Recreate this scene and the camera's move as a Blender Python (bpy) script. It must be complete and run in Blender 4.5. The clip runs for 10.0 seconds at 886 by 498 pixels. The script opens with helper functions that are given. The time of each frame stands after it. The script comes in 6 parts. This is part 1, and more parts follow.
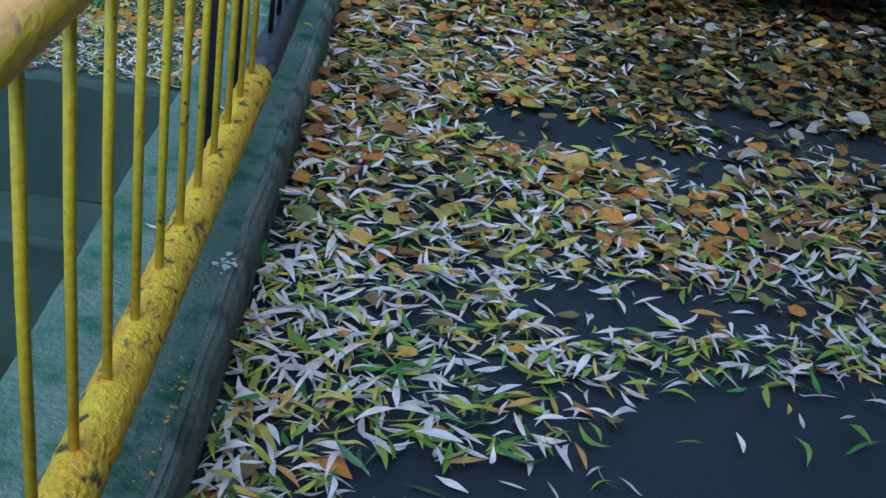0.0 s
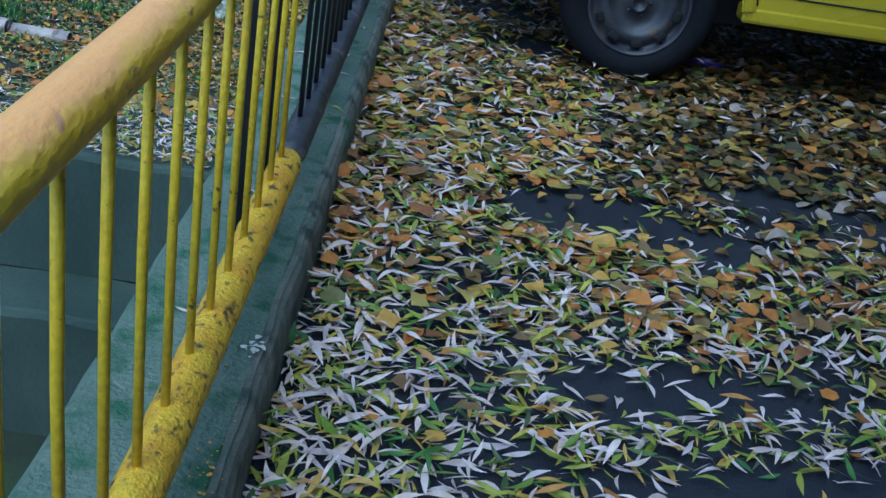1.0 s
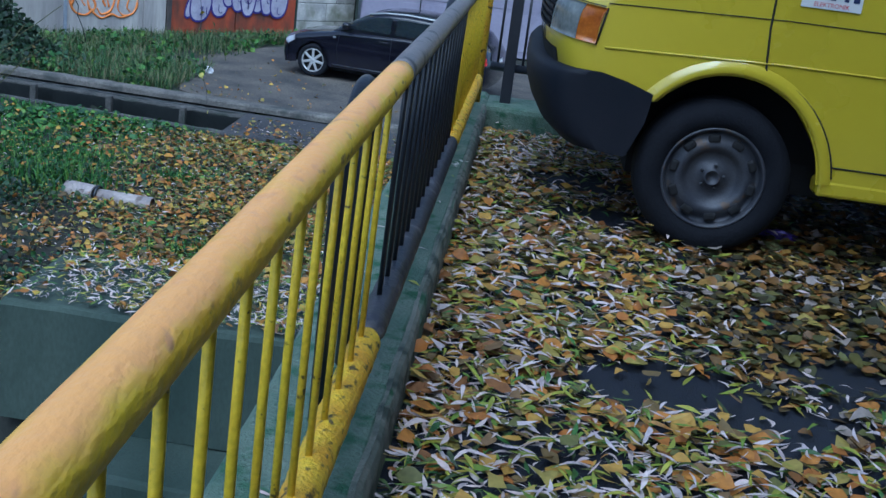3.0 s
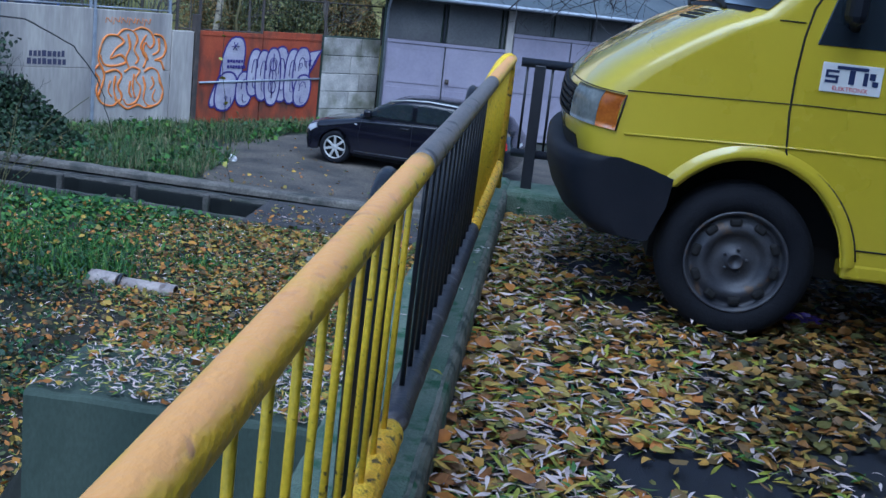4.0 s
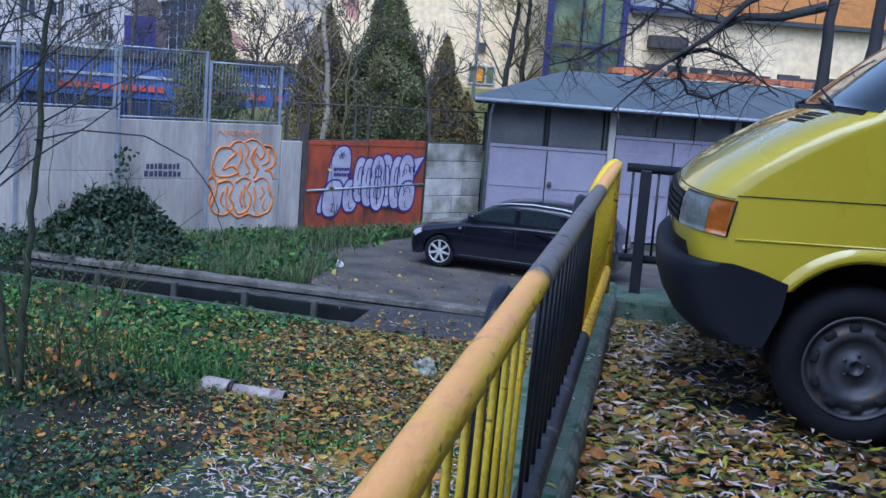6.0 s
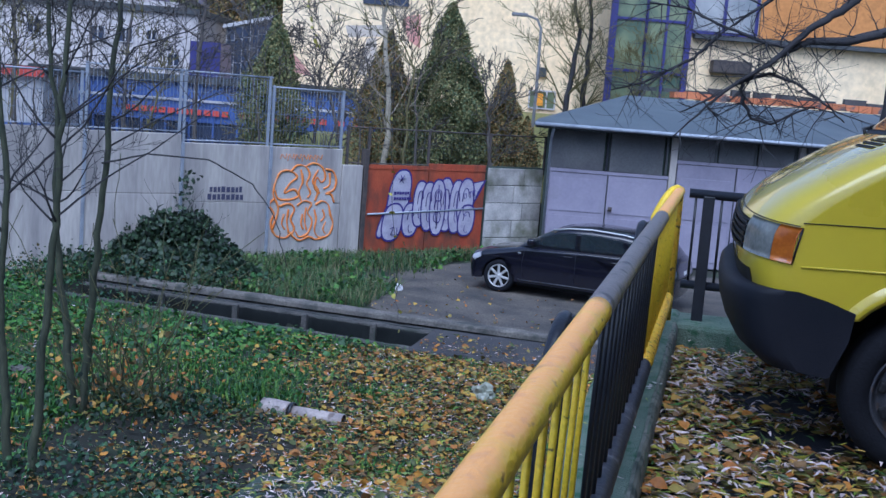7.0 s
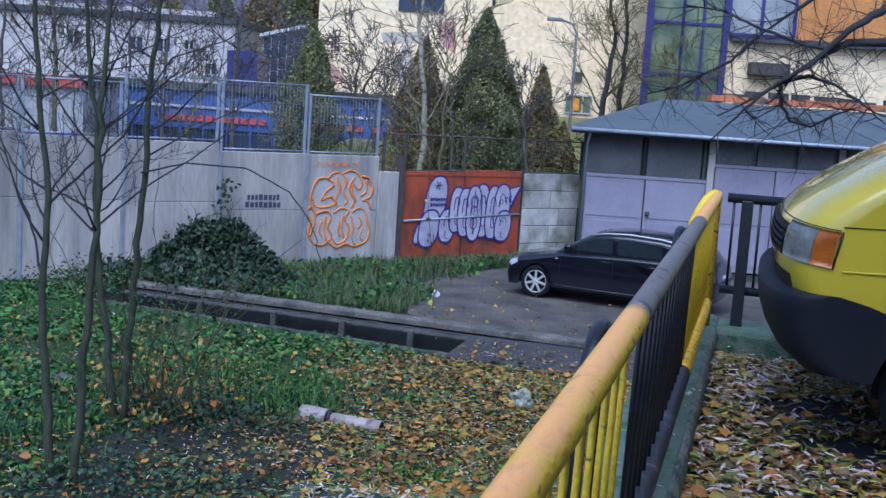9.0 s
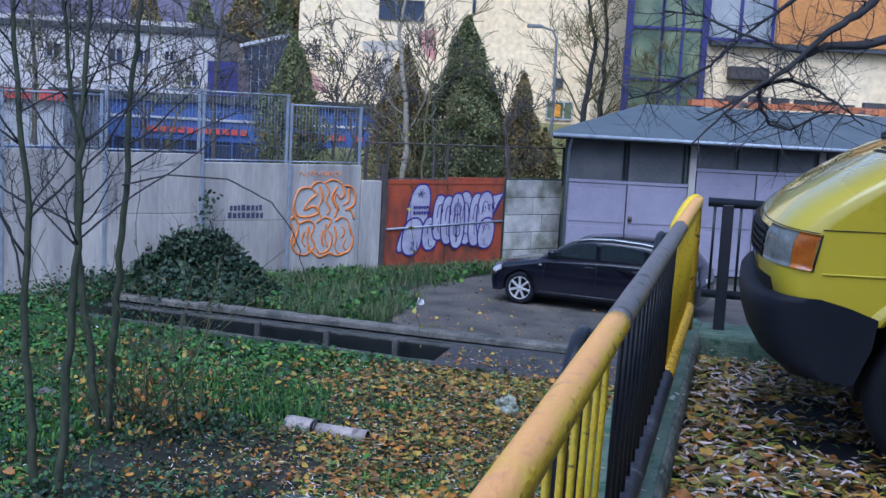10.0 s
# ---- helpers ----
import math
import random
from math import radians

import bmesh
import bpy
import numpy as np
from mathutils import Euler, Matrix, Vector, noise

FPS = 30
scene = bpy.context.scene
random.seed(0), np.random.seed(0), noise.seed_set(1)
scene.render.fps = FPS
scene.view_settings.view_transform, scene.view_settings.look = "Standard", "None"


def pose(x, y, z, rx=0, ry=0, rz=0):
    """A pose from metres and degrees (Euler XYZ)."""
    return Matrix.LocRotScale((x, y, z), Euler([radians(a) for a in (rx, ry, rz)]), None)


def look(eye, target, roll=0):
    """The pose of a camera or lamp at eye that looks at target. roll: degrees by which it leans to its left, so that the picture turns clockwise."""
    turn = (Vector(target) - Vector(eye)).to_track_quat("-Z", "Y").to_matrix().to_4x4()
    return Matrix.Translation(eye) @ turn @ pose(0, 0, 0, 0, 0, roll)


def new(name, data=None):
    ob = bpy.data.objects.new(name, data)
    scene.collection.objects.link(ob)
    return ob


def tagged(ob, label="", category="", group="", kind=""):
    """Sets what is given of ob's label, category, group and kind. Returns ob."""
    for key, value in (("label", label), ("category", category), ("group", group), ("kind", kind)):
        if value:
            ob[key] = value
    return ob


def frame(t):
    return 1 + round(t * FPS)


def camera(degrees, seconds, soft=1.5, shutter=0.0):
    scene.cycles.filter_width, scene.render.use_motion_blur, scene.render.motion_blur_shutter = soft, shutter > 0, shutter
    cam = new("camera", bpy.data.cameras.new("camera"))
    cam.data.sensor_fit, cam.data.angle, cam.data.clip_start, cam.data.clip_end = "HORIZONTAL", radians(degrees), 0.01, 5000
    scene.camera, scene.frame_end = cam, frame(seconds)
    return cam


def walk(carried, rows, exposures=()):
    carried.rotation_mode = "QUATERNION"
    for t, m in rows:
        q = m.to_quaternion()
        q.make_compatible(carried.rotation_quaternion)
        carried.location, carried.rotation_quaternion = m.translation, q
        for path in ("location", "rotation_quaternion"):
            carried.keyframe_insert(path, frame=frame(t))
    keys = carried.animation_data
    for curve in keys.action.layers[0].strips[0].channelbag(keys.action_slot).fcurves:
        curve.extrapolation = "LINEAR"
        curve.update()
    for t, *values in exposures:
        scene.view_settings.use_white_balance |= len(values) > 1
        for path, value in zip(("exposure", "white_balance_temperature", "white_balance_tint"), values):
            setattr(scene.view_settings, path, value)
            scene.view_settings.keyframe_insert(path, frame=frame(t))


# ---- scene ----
cam = camera(42.77, 10.0)
PATH = [
    (0, (0.051, -0.013, 1.230), (0.1700, 1.7441, 0.2825), 9.54),
    (0.5, (0.043, -0.010, 1.234), (0.1394, 1.7737, 0.3352), 9.35),
    (1, (0.040, -0.008, 1.242), (0.0995, 1.8084, 0.4066), 8.70),
    (1.5, (0.036, -0.006, 1.254), (0.0586, 1.8432, 0.4921), 8.58),
    (2, (0.026, -0.005, 1.264), (-0.0072, 1.8630, 0.5518), 7.95),
    (2.5, (0.019, -0.008, 1.276), (-0.0517, 1.8785, 0.6175), 7.68),
    (3, (0.011, -0.005, 1.287), (-0.0880, 1.9028, 0.6956), 7.37),
    (4.3, (0.007, 0.004, 1.308), (-0.1774, 1.9507, 0.8868), 6.04),
    (4.5, (-0.000, 0.000, 1.315), (-0.2089, 1.9481, 0.9132), 5.96),
    (5, (-0.005, -0.010, 1.324), (-0.2595, 1.9411, 0.9683), 5.50),
    (5.5, (-0.012, -0.016, 1.331), (-0.3166, 1.9349, 1.0110), 4.91),
    (7, (-0.025, -0.008, 1.338), (-0.4891, 1.9197, 1.0746), 4.49),
    (7.5, (-0.027, -0.008, 1.339), (-0.5285, 1.9123, 1.0922), 4.81),
    (8, (-0.027, -0.008, 1.339), (-0.5358, 1.9103, 1.0902), 4.46),
    (8.5, (-0.027, 0.004, 1.338), (-0.5408, 1.9168, 1.0591), 3.50),
    (9, (-0.024, -0.004, 1.344), (-0.5519, 1.9080, 1.0860), 3.83),
    (9.5, (-0.018, -0.008, 1.346), (-0.5142, 1.9139, 1.1051), 3.94),
    (10, (-0.016, -0.009, 1.349), (-0.5176, 1.9115, 1.1061), 3.06),
]
EXPOSURE = -0.02
walk(cam, [(t, look(eye, target, roll)) for t, eye, target, roll in PATH], [(0, EXPOSURE + 0.08, 4250, -3), (2.5, EXPOSURE, 4380, 0), (4.5, EXPOSURE, 4420, 8), (7, EXPOSURE + 0.03, 4560, 13), (10, EXPOSURE + 0.03, 4560, 13)])

# ---- light: an overcast late-autumn day, the sky warmest low on one side ----
SUN_HEIGHT, SUN_TURN = radians(55), radians(176)
world = bpy.data.worlds.new("world")
scene.world = world
world.use_nodes = True
wn = world.node_tree.nodes
sky = wn.new("ShaderNodeTexSky")
sky.sky_type, sky.sun_disc = "NISHITA", False
sky.sun_elevation, sky.sun_rotation = SUN_HEIGHT, SUN_TURN
sky.air_density, sky.dust_density, sky.ozone_density = 1.0, 3.0, 1.0
veil = wn.new("ShaderNodeHueSaturation")
veil.inputs["Saturation"].default_value = 0.5
world.node_tree.links.new(sky.outputs[0], veil.inputs["Color"])
world.node_tree.links.new(veil.outputs[0], wn["Background"].inputs[0])
wn["Background"].inputs[1].default_value = 0.15
sun_data = bpy.data.lights.new("sun", "SUN")
sun_data.energy, sun_data.angle, sun_data.color = 3.0, radians(60), (1.0, 0.90, 0.76)
sun = new("sun", sun_data)
sun.matrix_world = look((30 * math.cos(SUN_HEIGHT) * math.sin(SUN_TURN), 30 * math.cos(SUN_HEIGHT) * math.cos(SUN_TURN), 30 * math.sin(SUN_HEIGHT)), (0, 0, 0))


# ---- materials ----
def surf(name, a, b, scale=6.0, rough=0.7, bump=0.2, grain=60.0, metal=0.0, stain=None, stain_at=0.62, stain_scale=2.0, stretch=(1, 1, 1), vary=0.0, coat=0.0, edge=0.06, dirt=0.25):
    """Two colours mixed by noise at a large and a fine scale, worn by stains of a third, with fine relief."""
    m = bpy.data.materials.new(name)
    m.use_nodes = True
    nt = m.node_tree
    n, ln = nt.nodes, nt.links.new
    p = n["Principled BSDF"]
    geo = n.new("ShaderNodeNewGeometry")
    mp = n.new("ShaderNodeMapping")
    mp.inputs["Scale"].default_value = stretch
    ln(geo.outputs["Position"], mp.inputs[0])

    def noise_tex(sc, det, off):
        t = n.new("ShaderNodeTexNoise")
        t.inputs["Scale"].default_value, t.inputs["Detail"].default_value = sc, det
        add = n.new("ShaderNodeVectorMath")
        add.operation = "ADD"
        add.inputs[1].default_value = (off, off * 1.7, -off)
        ln(mp.outputs[0], add.inputs[0])
        ln(add.outputs[0], t.inputs[0])
        return t.outputs["Fac"]

    def mix(f, x, y, kind="MIX"):
        k = n.new("ShaderNodeMix")
        k.data_type, k.blend_type = "RGBA", kind
        for i, v in ((0, f), (6, x), (7, y)):
            if hasattr(v, "links"):
                ln(v, k.inputs[i])
            else:
                k.inputs[i].default_value = v if i == 0 else (*v, 1)
        return k.outputs[2]

    def ramp(v, lo, hi):
        r = n.new("ShaderNodeMapRange")
        r.inputs[1].default_value, r.inputs[2].default_value = lo, hi
        ln(v, r.inputs[0])
        return r.outputs[0]

    big, fine = noise_tex(scale, 5, 0.0), noise_tex(grain, 3, 3.1)
    col = mix(ramp(big, 0.3, 0.7), a, b)
    dark = n.new("ShaderNodeMapRange")
    dark.inputs[1].default_value, dark.inputs[2].default_value, dark.inputs[3].default_value = 0.3, 0.7, 1 - dirt
    ln(fine, dark.inputs[0])
    grey = n.new("ShaderNodeCombineColor")
    for i in range(3):
        ln(dark.outputs[0], grey.inputs[i])
    col = mix(1.0, col, grey.outputs[0], "MULTIPLY")
    if stain:
        col = mix(ramp(noise_tex(stain_scale, 8, 7.7), stain_at, stain_at + edge), col, stain)
    if vary:
        info = n.new("ShaderNodeObjectInfo")
        hs = n.new("ShaderNodeHueSaturation")
        v = n.new("ShaderNodeMapRange")
        v.inputs[3].default_value, v.inputs[4].default_value = 1 - vary, 1 + vary
        ln(info.outputs["Random"], v.inputs[0])
        ln(v.outputs[0], hs.inputs["Value"])
        ln(col, hs.inputs["Color"])
        col = hs.outputs[0]
    ln(col, p.inputs["Base Color"])
    rr = n.new("ShaderNodeMapRange")
    rr.inputs[3].default_value, rr.inputs[4].default_value = max(rough - 0.12, 0.02), min(rough + 0.12, 1)
    ln(big, rr.inputs[0])
    ln(rr.outputs[0], p.inputs["Roughness"])
    p.inputs["Metallic"].default_value = metal
    p.inputs["Coat Weight"].default_value = coat
    if bump:
        bp = n.new("ShaderNodeBump")
        bp.inputs["Strength"].default_value, bp.inputs["Distance"].default_value = bump, 0.01
        ln(fine, bp.inputs["Height"])
        ln(bp.outputs[0], p.inputs["Normal"])
    return m


def leafy(name, cols, rough=0.6, sheen=0.0):
    """Each leaf or clump of the mesh takes its own colour."""
    m = bpy.data.materials.new(name)
    m.use_nodes = True
    n, ln = m.node_tree.nodes, m.node_tree.links.new
    geo, r = n.new("ShaderNodeNewGeometry"), n.new("ShaderNodeValToRGB")
    r.color_ramp.interpolation = "CONSTANT"
    el = r.color_ramp.elements
    while len(el) < len(cols):
        el.new(0.5)
    for i, c in enumerate(cols):
        el[i].position, el[i].color = i / len(cols), (*c, 1)
    ln(geo.outputs["Random Per Island"], r.inputs[0])
    t = n.new("ShaderNodeTexNoise")
    t.inputs["Scale"].default_value = 45
    ln(geo.outputs["Position"], t.inputs[0])
    hs = n.new("ShaderNodeHueSaturation")
    mr = n.new("ShaderNodeMapRange")
    mr.inputs[3].default_value, mr.inputs[4].default_value = 0.55, 1.45
    ln(t.outputs["Fac"], mr.inputs[0])
    ln(mr.outputs[0], hs.inputs["Value"])
    ln(r.outputs[0], hs.inputs["Color"])
    ln(hs.outputs[0], n["Principled BSDF"].inputs["Base Color"])
    n["Principled BSDF"].inputs["Roughness"].default_value = rough
    return m


def plain(name, c, rough=0.5, metal=0.0, emit=0.0, glass=False):
    m = bpy.data.materials.new(name)
    m.use_nodes = True
    p = m.node_tree.nodes["Principled BSDF"]
    p.inputs["Base Color"].default_value, p.inputs["Roughness"].default_value, p.inputs["Metallic"].default_value = (*c, 1), rough, metal
    if glass:
        p.inputs["Transmission Weight"].default_value, p.inputs["IOR"].default_value = 1.0, 1.45
    return m


ASPHALT = surf("asphalt", (0.009, 0.012, 0.024), (0.017, 0.021, 0.036), 2.5, 0.75, 0.5, 220, stain=(0.045, 0.045, 0.05), stain_at=0.68, stain_scale=5)
YARD = surf("old_asphalt", (0.050, 0.049, 0.050), (0.155, 0.135, 0.115), 1.3, 0.9, 1.0, 26, stain=(0.028, 0.028, 0.029), stain_at=0.58, stain_scale=1.1, edge=0.14, dirt=0.55)
SOIL = surf("soil", (0.011, 0.014, 0.011), (0.026, 0.026, 0.018), 1.2, 0.95, 0.6, 30, stain=(0.025, 0.055, 0.012), stain_at=0.50, stain_scale=1.3, edge=0.2)
KERB = surf("mossy_concrete", (0.085, 0.145, 0.105), (0.19, 0.235, 0.185), 5.0, 0.9, 0.9, 90, stain=(0.032, 0.095, 0.045), stain_at=0.52, stain_scale=14, edge=0.15)
KERB_EDGE = surf("bare_concrete", (0.095, 0.115, 0.095), (0.24, 0.24, 0.205), 9, 0.9, 0.6, 150, stain=(0.045, 0.06, 0.05), stain_at=0.5, stain_scale=12, edge=0.15)
CONCRETE = surf("weathered_concrete", (0.29, 0.27, 0.265), (0.49, 0.455, 0.42), 2.4, 0.9, 0.35, 18, stain=(0.17, 0.16, 0.16), stain_at=0.53, stain_scale=2.4, edge=0.25, stretch=(1, 1, 0.16), vary=0.10, dirt=0.2)
BLOCKS = surf("old_blocks", (0.32, 0.31, 0.30), (0.58, 0.55, 0.52), 3.0, 0.9, 0.6, 30, stain=(0.10, 0.11, 0.06), stain_at=0.49, stain_scale=1.4, edge=0.2, vary=0.18)
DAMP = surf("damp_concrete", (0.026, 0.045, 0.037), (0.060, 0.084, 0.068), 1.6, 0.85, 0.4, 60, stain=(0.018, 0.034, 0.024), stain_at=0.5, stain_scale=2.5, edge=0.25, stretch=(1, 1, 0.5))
YELLOW_OLD = surf("worn_yellow_paint", (0.80, 0.42, 0.008), (0.86, 0.60, 0.018), 20, 0.55, 0.8, 130, stain=(0.09, 0.06, 0.02), stain_at=0.565, stain_scale=44, edge=0.09, stretch=(1, 0.8, 1))
YELLOW_TOP = surf("toplit_yellow_paint", (0.88, 0.52, 0.012), (0.86, 0.64, 0.015), 5, 0.42, 0.3, 110, stain=(0.26, 0.15, 0.06), stain_at=0.60, stain_scale=34, edge=0.07, stretch=(1, 0.5, 1), dirt=0.15)


def paint_toplight(m, pale):
    """Mixes a paler tone into upward faces: light from above put into the colour."""
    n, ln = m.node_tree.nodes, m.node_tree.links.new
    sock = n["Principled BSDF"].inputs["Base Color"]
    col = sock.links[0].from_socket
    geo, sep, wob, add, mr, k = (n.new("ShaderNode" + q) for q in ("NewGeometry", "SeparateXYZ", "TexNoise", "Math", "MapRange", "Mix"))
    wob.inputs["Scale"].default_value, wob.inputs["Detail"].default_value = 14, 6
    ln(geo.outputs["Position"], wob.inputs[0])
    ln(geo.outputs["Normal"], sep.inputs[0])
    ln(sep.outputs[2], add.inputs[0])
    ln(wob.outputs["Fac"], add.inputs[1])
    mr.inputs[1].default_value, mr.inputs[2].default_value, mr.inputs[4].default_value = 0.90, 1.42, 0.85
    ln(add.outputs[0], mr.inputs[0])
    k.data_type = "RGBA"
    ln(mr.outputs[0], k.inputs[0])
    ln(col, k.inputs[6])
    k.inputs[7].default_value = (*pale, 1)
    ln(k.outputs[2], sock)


YELLOW_BAR = surf("yellow_bar_paint", (0.84, 0.57, 0.010), (0.90, 0.68, 0.015), 9, 0.5, 0.2, 90, stain=(0.12, 0.08, 0.02), stain_at=0.655, stain_scale=60)
# peach stands for the warm light on the rail's upper side
paint_toplight(YELLOW_TOP, (0.95, 0.45, 0.15))
BLACK_OLD = surf("worn_black_paint", (0.020, 0.024, 0.036), (0.05, 0.05, 0.065), 10, 0.45, 0.3, 90, stain=(0.17, 0.16, 0.17), stain_at=0.60, stain_scale=12, edge=0.1)
GREY_OLD = surf("scuffed_grey_rail", (0.13, 0.12, 0.13), (0.24, 0.22, 0.22), 11, 0.5, 0.3, 90, stain=(0.04, 0.04, 0.05), stain_at=0.58, stain_scale=16, edge=0.1)
BLACK = surf("black_paint", (0.012, 0.014, 0.022), (0.022, 0.024, 0.034), 8, 0.4, 0.1, 90)
GALV = surf("galvanised_steel", (0.30, 0.33, 0.40), (0.42, 0.45, 0.52), 6, 0.55, 0.1, 80, metal=0.4)
RUST_DARK = surf("dark_rusty_steel", (0.05, 0.045, 0.045), (0.10, 0.08, 0.07), 6, 0.75, 0.3, 70)


# ---- building helpers ----
def mesh_ob(name, verts, faces, material, parent=None, smooth=False, label=""):
    me = bpy.data.meshes.new(name)
    me.from_pydata([tuple(v) for v in verts], [], faces)
    me.materials.append(material)
    if smooth:
        me.polygons.foreach_set("use_smooth", [True] * len(me.polygons))
    ob = new(name, me)
    ob.parent = parent
    if label:
        tagged(ob, label)
    return ob


def part(name, bm, material, parent=None, label="", smooth=False):
    me = bpy.data.meshes.new(name)
    bmesh.ops.recalc_face_normals(bm, faces=bm.faces[:])
    bm.to_mesh(me)
    bm.free()
    me.materials.append(material)
    if smooth:
        me.polygons.foreach_set("use_smooth", [True] * len(me.polygons))
    ob = new(name, me)
    ob.parent = parent
    if label:
        tagged(ob, label)
    return ob


def thing(name, at, label, category, group="", kind="", rz=0.0):
    ob = new(name)
    ob.matrix_world = pose(*at, 0, 0, rz)
    return tagged(ob, label, category, group, kind)


def add_box(bm, x0, x1, y0, y1, z0, z1, bevel=0.0, turn=None):
    r = bmesh.ops.create_cube(bm, size=1)
    m = Matrix.Translation(((x0 + x1) / 2, (y0 + y1) / 2, (z0 + z1) / 2)) @ Matrix.Diagonal((x1 - x0, y1 - y0, z1 - z0, 1))
    bmesh.ops.transform(bm, matrix=(turn or Matrix()) @ m, verts=r["verts"])
    if bevel:
        edges = list({e for v in r["verts"] for e in v.link_edges})
        bmesh.ops.bevel(bm, geom=edges, offset=bevel, segments=2, affect="EDGES", profile=0.5)
    return bm


def box(name, dims, material, parent=None, bevel=0.0, label="", turn=None):
    return part(name, add_box(bmesh.new(), *dims, bevel, turn), material, parent, label)


def tube_data(points, radii, sides=8, caps=True, base=0):
    """Vertices and faces of a round tube along the points."""
    pts = [Vector(p) for p in points]
    if not hasattr(radii, "__len__"):
        radii = [radii] * len(pts)
    vs, fs = [], []
    side = None
    for i, p in enumerate(pts):
        d = (pts[min(i + 1, len(pts) - 1)] - pts[max(i - 1, 0)]).normalized()
        if side is None:
            side = d.orthogonal().normalized()
        side = (side - d * side.dot(d)).normalized()
        up = d.cross(side)
        for k in range(sides):
            a = 2 * math.pi * k / sides
            vs.append(p + radii[i] * (math.cos(a) * side + math.sin(a) * up))
        if i:
            for k in range(sides):
                a, b = base + (i - 1) * sides + k, base + (i - 1) * sides + (k + 1) % sides
                fs.append((a, b, b + sides, a + sides))
    if caps:
        fs.append(tuple(base + k for k in reversed(range(sides))))
        fs.append(tuple(base + (len(pts) - 1) * sides + k for k in range(sides)))
    return vs, fs


def tube(name, points, radii, material, parent=None, sides=12, label=""):
    v, f = tube_data(points, radii, sides)
    return mesh_ob(name, v, f, material, parent, True, label)


def tubes(name, lines, material, parent=None, sides=5, label=""):
    v, f = [], []
    for pts, rad in lines:
        a, b = tube_data(pts, rad, sides, True, len(v))
        v += a
        f += b
    return mesh_ob(name, v, f, material, parent, True, label)


def prism(name, outline, depth, material, parent=None, bevel=0.0, label="", m=None, segs=2):
    """An outline in x and z, given a thickness along y from 0 to depth."""
    bm = bmesh.new()
    face = bm.faces.new([bm.verts.new((x, 0, z)) for x, z in outline])
    r = bmesh.ops.extrude_face_region(bm, geom=[face])
    bmesh.ops.translate(bm, vec=(0, depth, 0), verts=[v for v in r["geom"] if isinstance(v, bmesh.types.BMVert)])
    if bevel:
        bmesh.ops.bevel(bm, geom=bm.edges[:], offset=bevel, segments=segs, affect="EDGES", profile=0.5)
    if m:
        bmesh.ops.transform(bm, matrix=m, verts=bm.verts[:])
    return part(name, bm, material, parent, label)


def lathe(name, profile, material, parent=None, sides=40, label="", m=None, low=-9.0):
    """A profile of (radius, y) turned round the y axis."""
    vs, fs = [], []
    for r, y in profile:
        vs += [(r * math.cos(2 * math.pi * k / sides), y, max(r * math.sin(2 * math.pi * k / sides), low)) for k in range(sides)]
    for i in range(len(profile) - 1):
        for k in range(sides):
            a, b = i * sides + k, i * sides + (k + 1) % sides
            if max(vs[a][2], vs[b][2], vs[a + sides][2], vs[b + sides][2]) > low:
                fs.append((a, b, b + sides, a + sides))
    ob = mesh_ob(name, [(m or Matrix()) @ Vector(v) for v in vs], fs, material, parent, True, label)
    return ob


# ---- the ground below: one sheet to the horizon, a bank beside the platform ----
def smooth01(t):
    t = min(max(t, 0.0), 1.0)
    return t * t * (3 - 2 * t)


LOW = -2.30


def lie(x, y):
    """The height of the ground below the platform."""
    if y > 15.6 or x < -11:
        h = LOW
    else:
        bank = smooth01((10.5 - y) / 5.0) * smooth01((x + 3.6) / 1.6)
        h = LOW + 1.28 * bank - 0.45 * smooth01((9.0 - y) / 2.5) * (1 - smooth01((x + 3.4) / 1.2)) * smooth01((x + 6.2) / 1.5)
        h += 0.05 * noise.noise((x * 0.9, y * 0.9, 0)) * smooth01((15.6 - y) / 1.5)
    if y < 5.2 and x > -4.5:
        h = min(h, -2.25)
    if -10.6 < x < -4.1 and 16.26 - 0.108 * (x + 10.6) < y < 17.66 - 0.063 * (x + 10.6):
        h = LOW - 0.95
    return h


def axis_steps(*spans):
    out = []
    for a, b, s in spans:
        k = max(1, round((b - a) / s))
        out += [a + (b - a) * i / k for i in range(k)]
    return out + [spans[-1][1]]


gx = axis_steps((-3000, -300, 600), (-300, -40, 40), (-40, -14, 4), (-14, 0.6, 0.22), (0.6, 30, 3), (30, 300, 45), (300, 3000, 700))
gy = axis_steps((-3000, -100, 700), (-100, -2, 14), (-2, 4.5, 1.0), (4.5, 20, 0.2), (20, 60, 4), (60, 300, 40), (300, 3500, 800))
gv = [(x, y, lie(x, y)) for y in gy for x in gx]
gf = [(j * len(gx) + i, j * len(gx) + i + 1, (j + 1) * len(gx) + i + 1, (j + 1) * len(gx) + i) for j in range(len(gy) - 1) for i in range(len(gx) - 1)]
ground = tagged(mesh_ob("ground", gv, gf, SOIL, smooth=True), "dark damp soil and moss of the low bank", "ground", kind="structure")

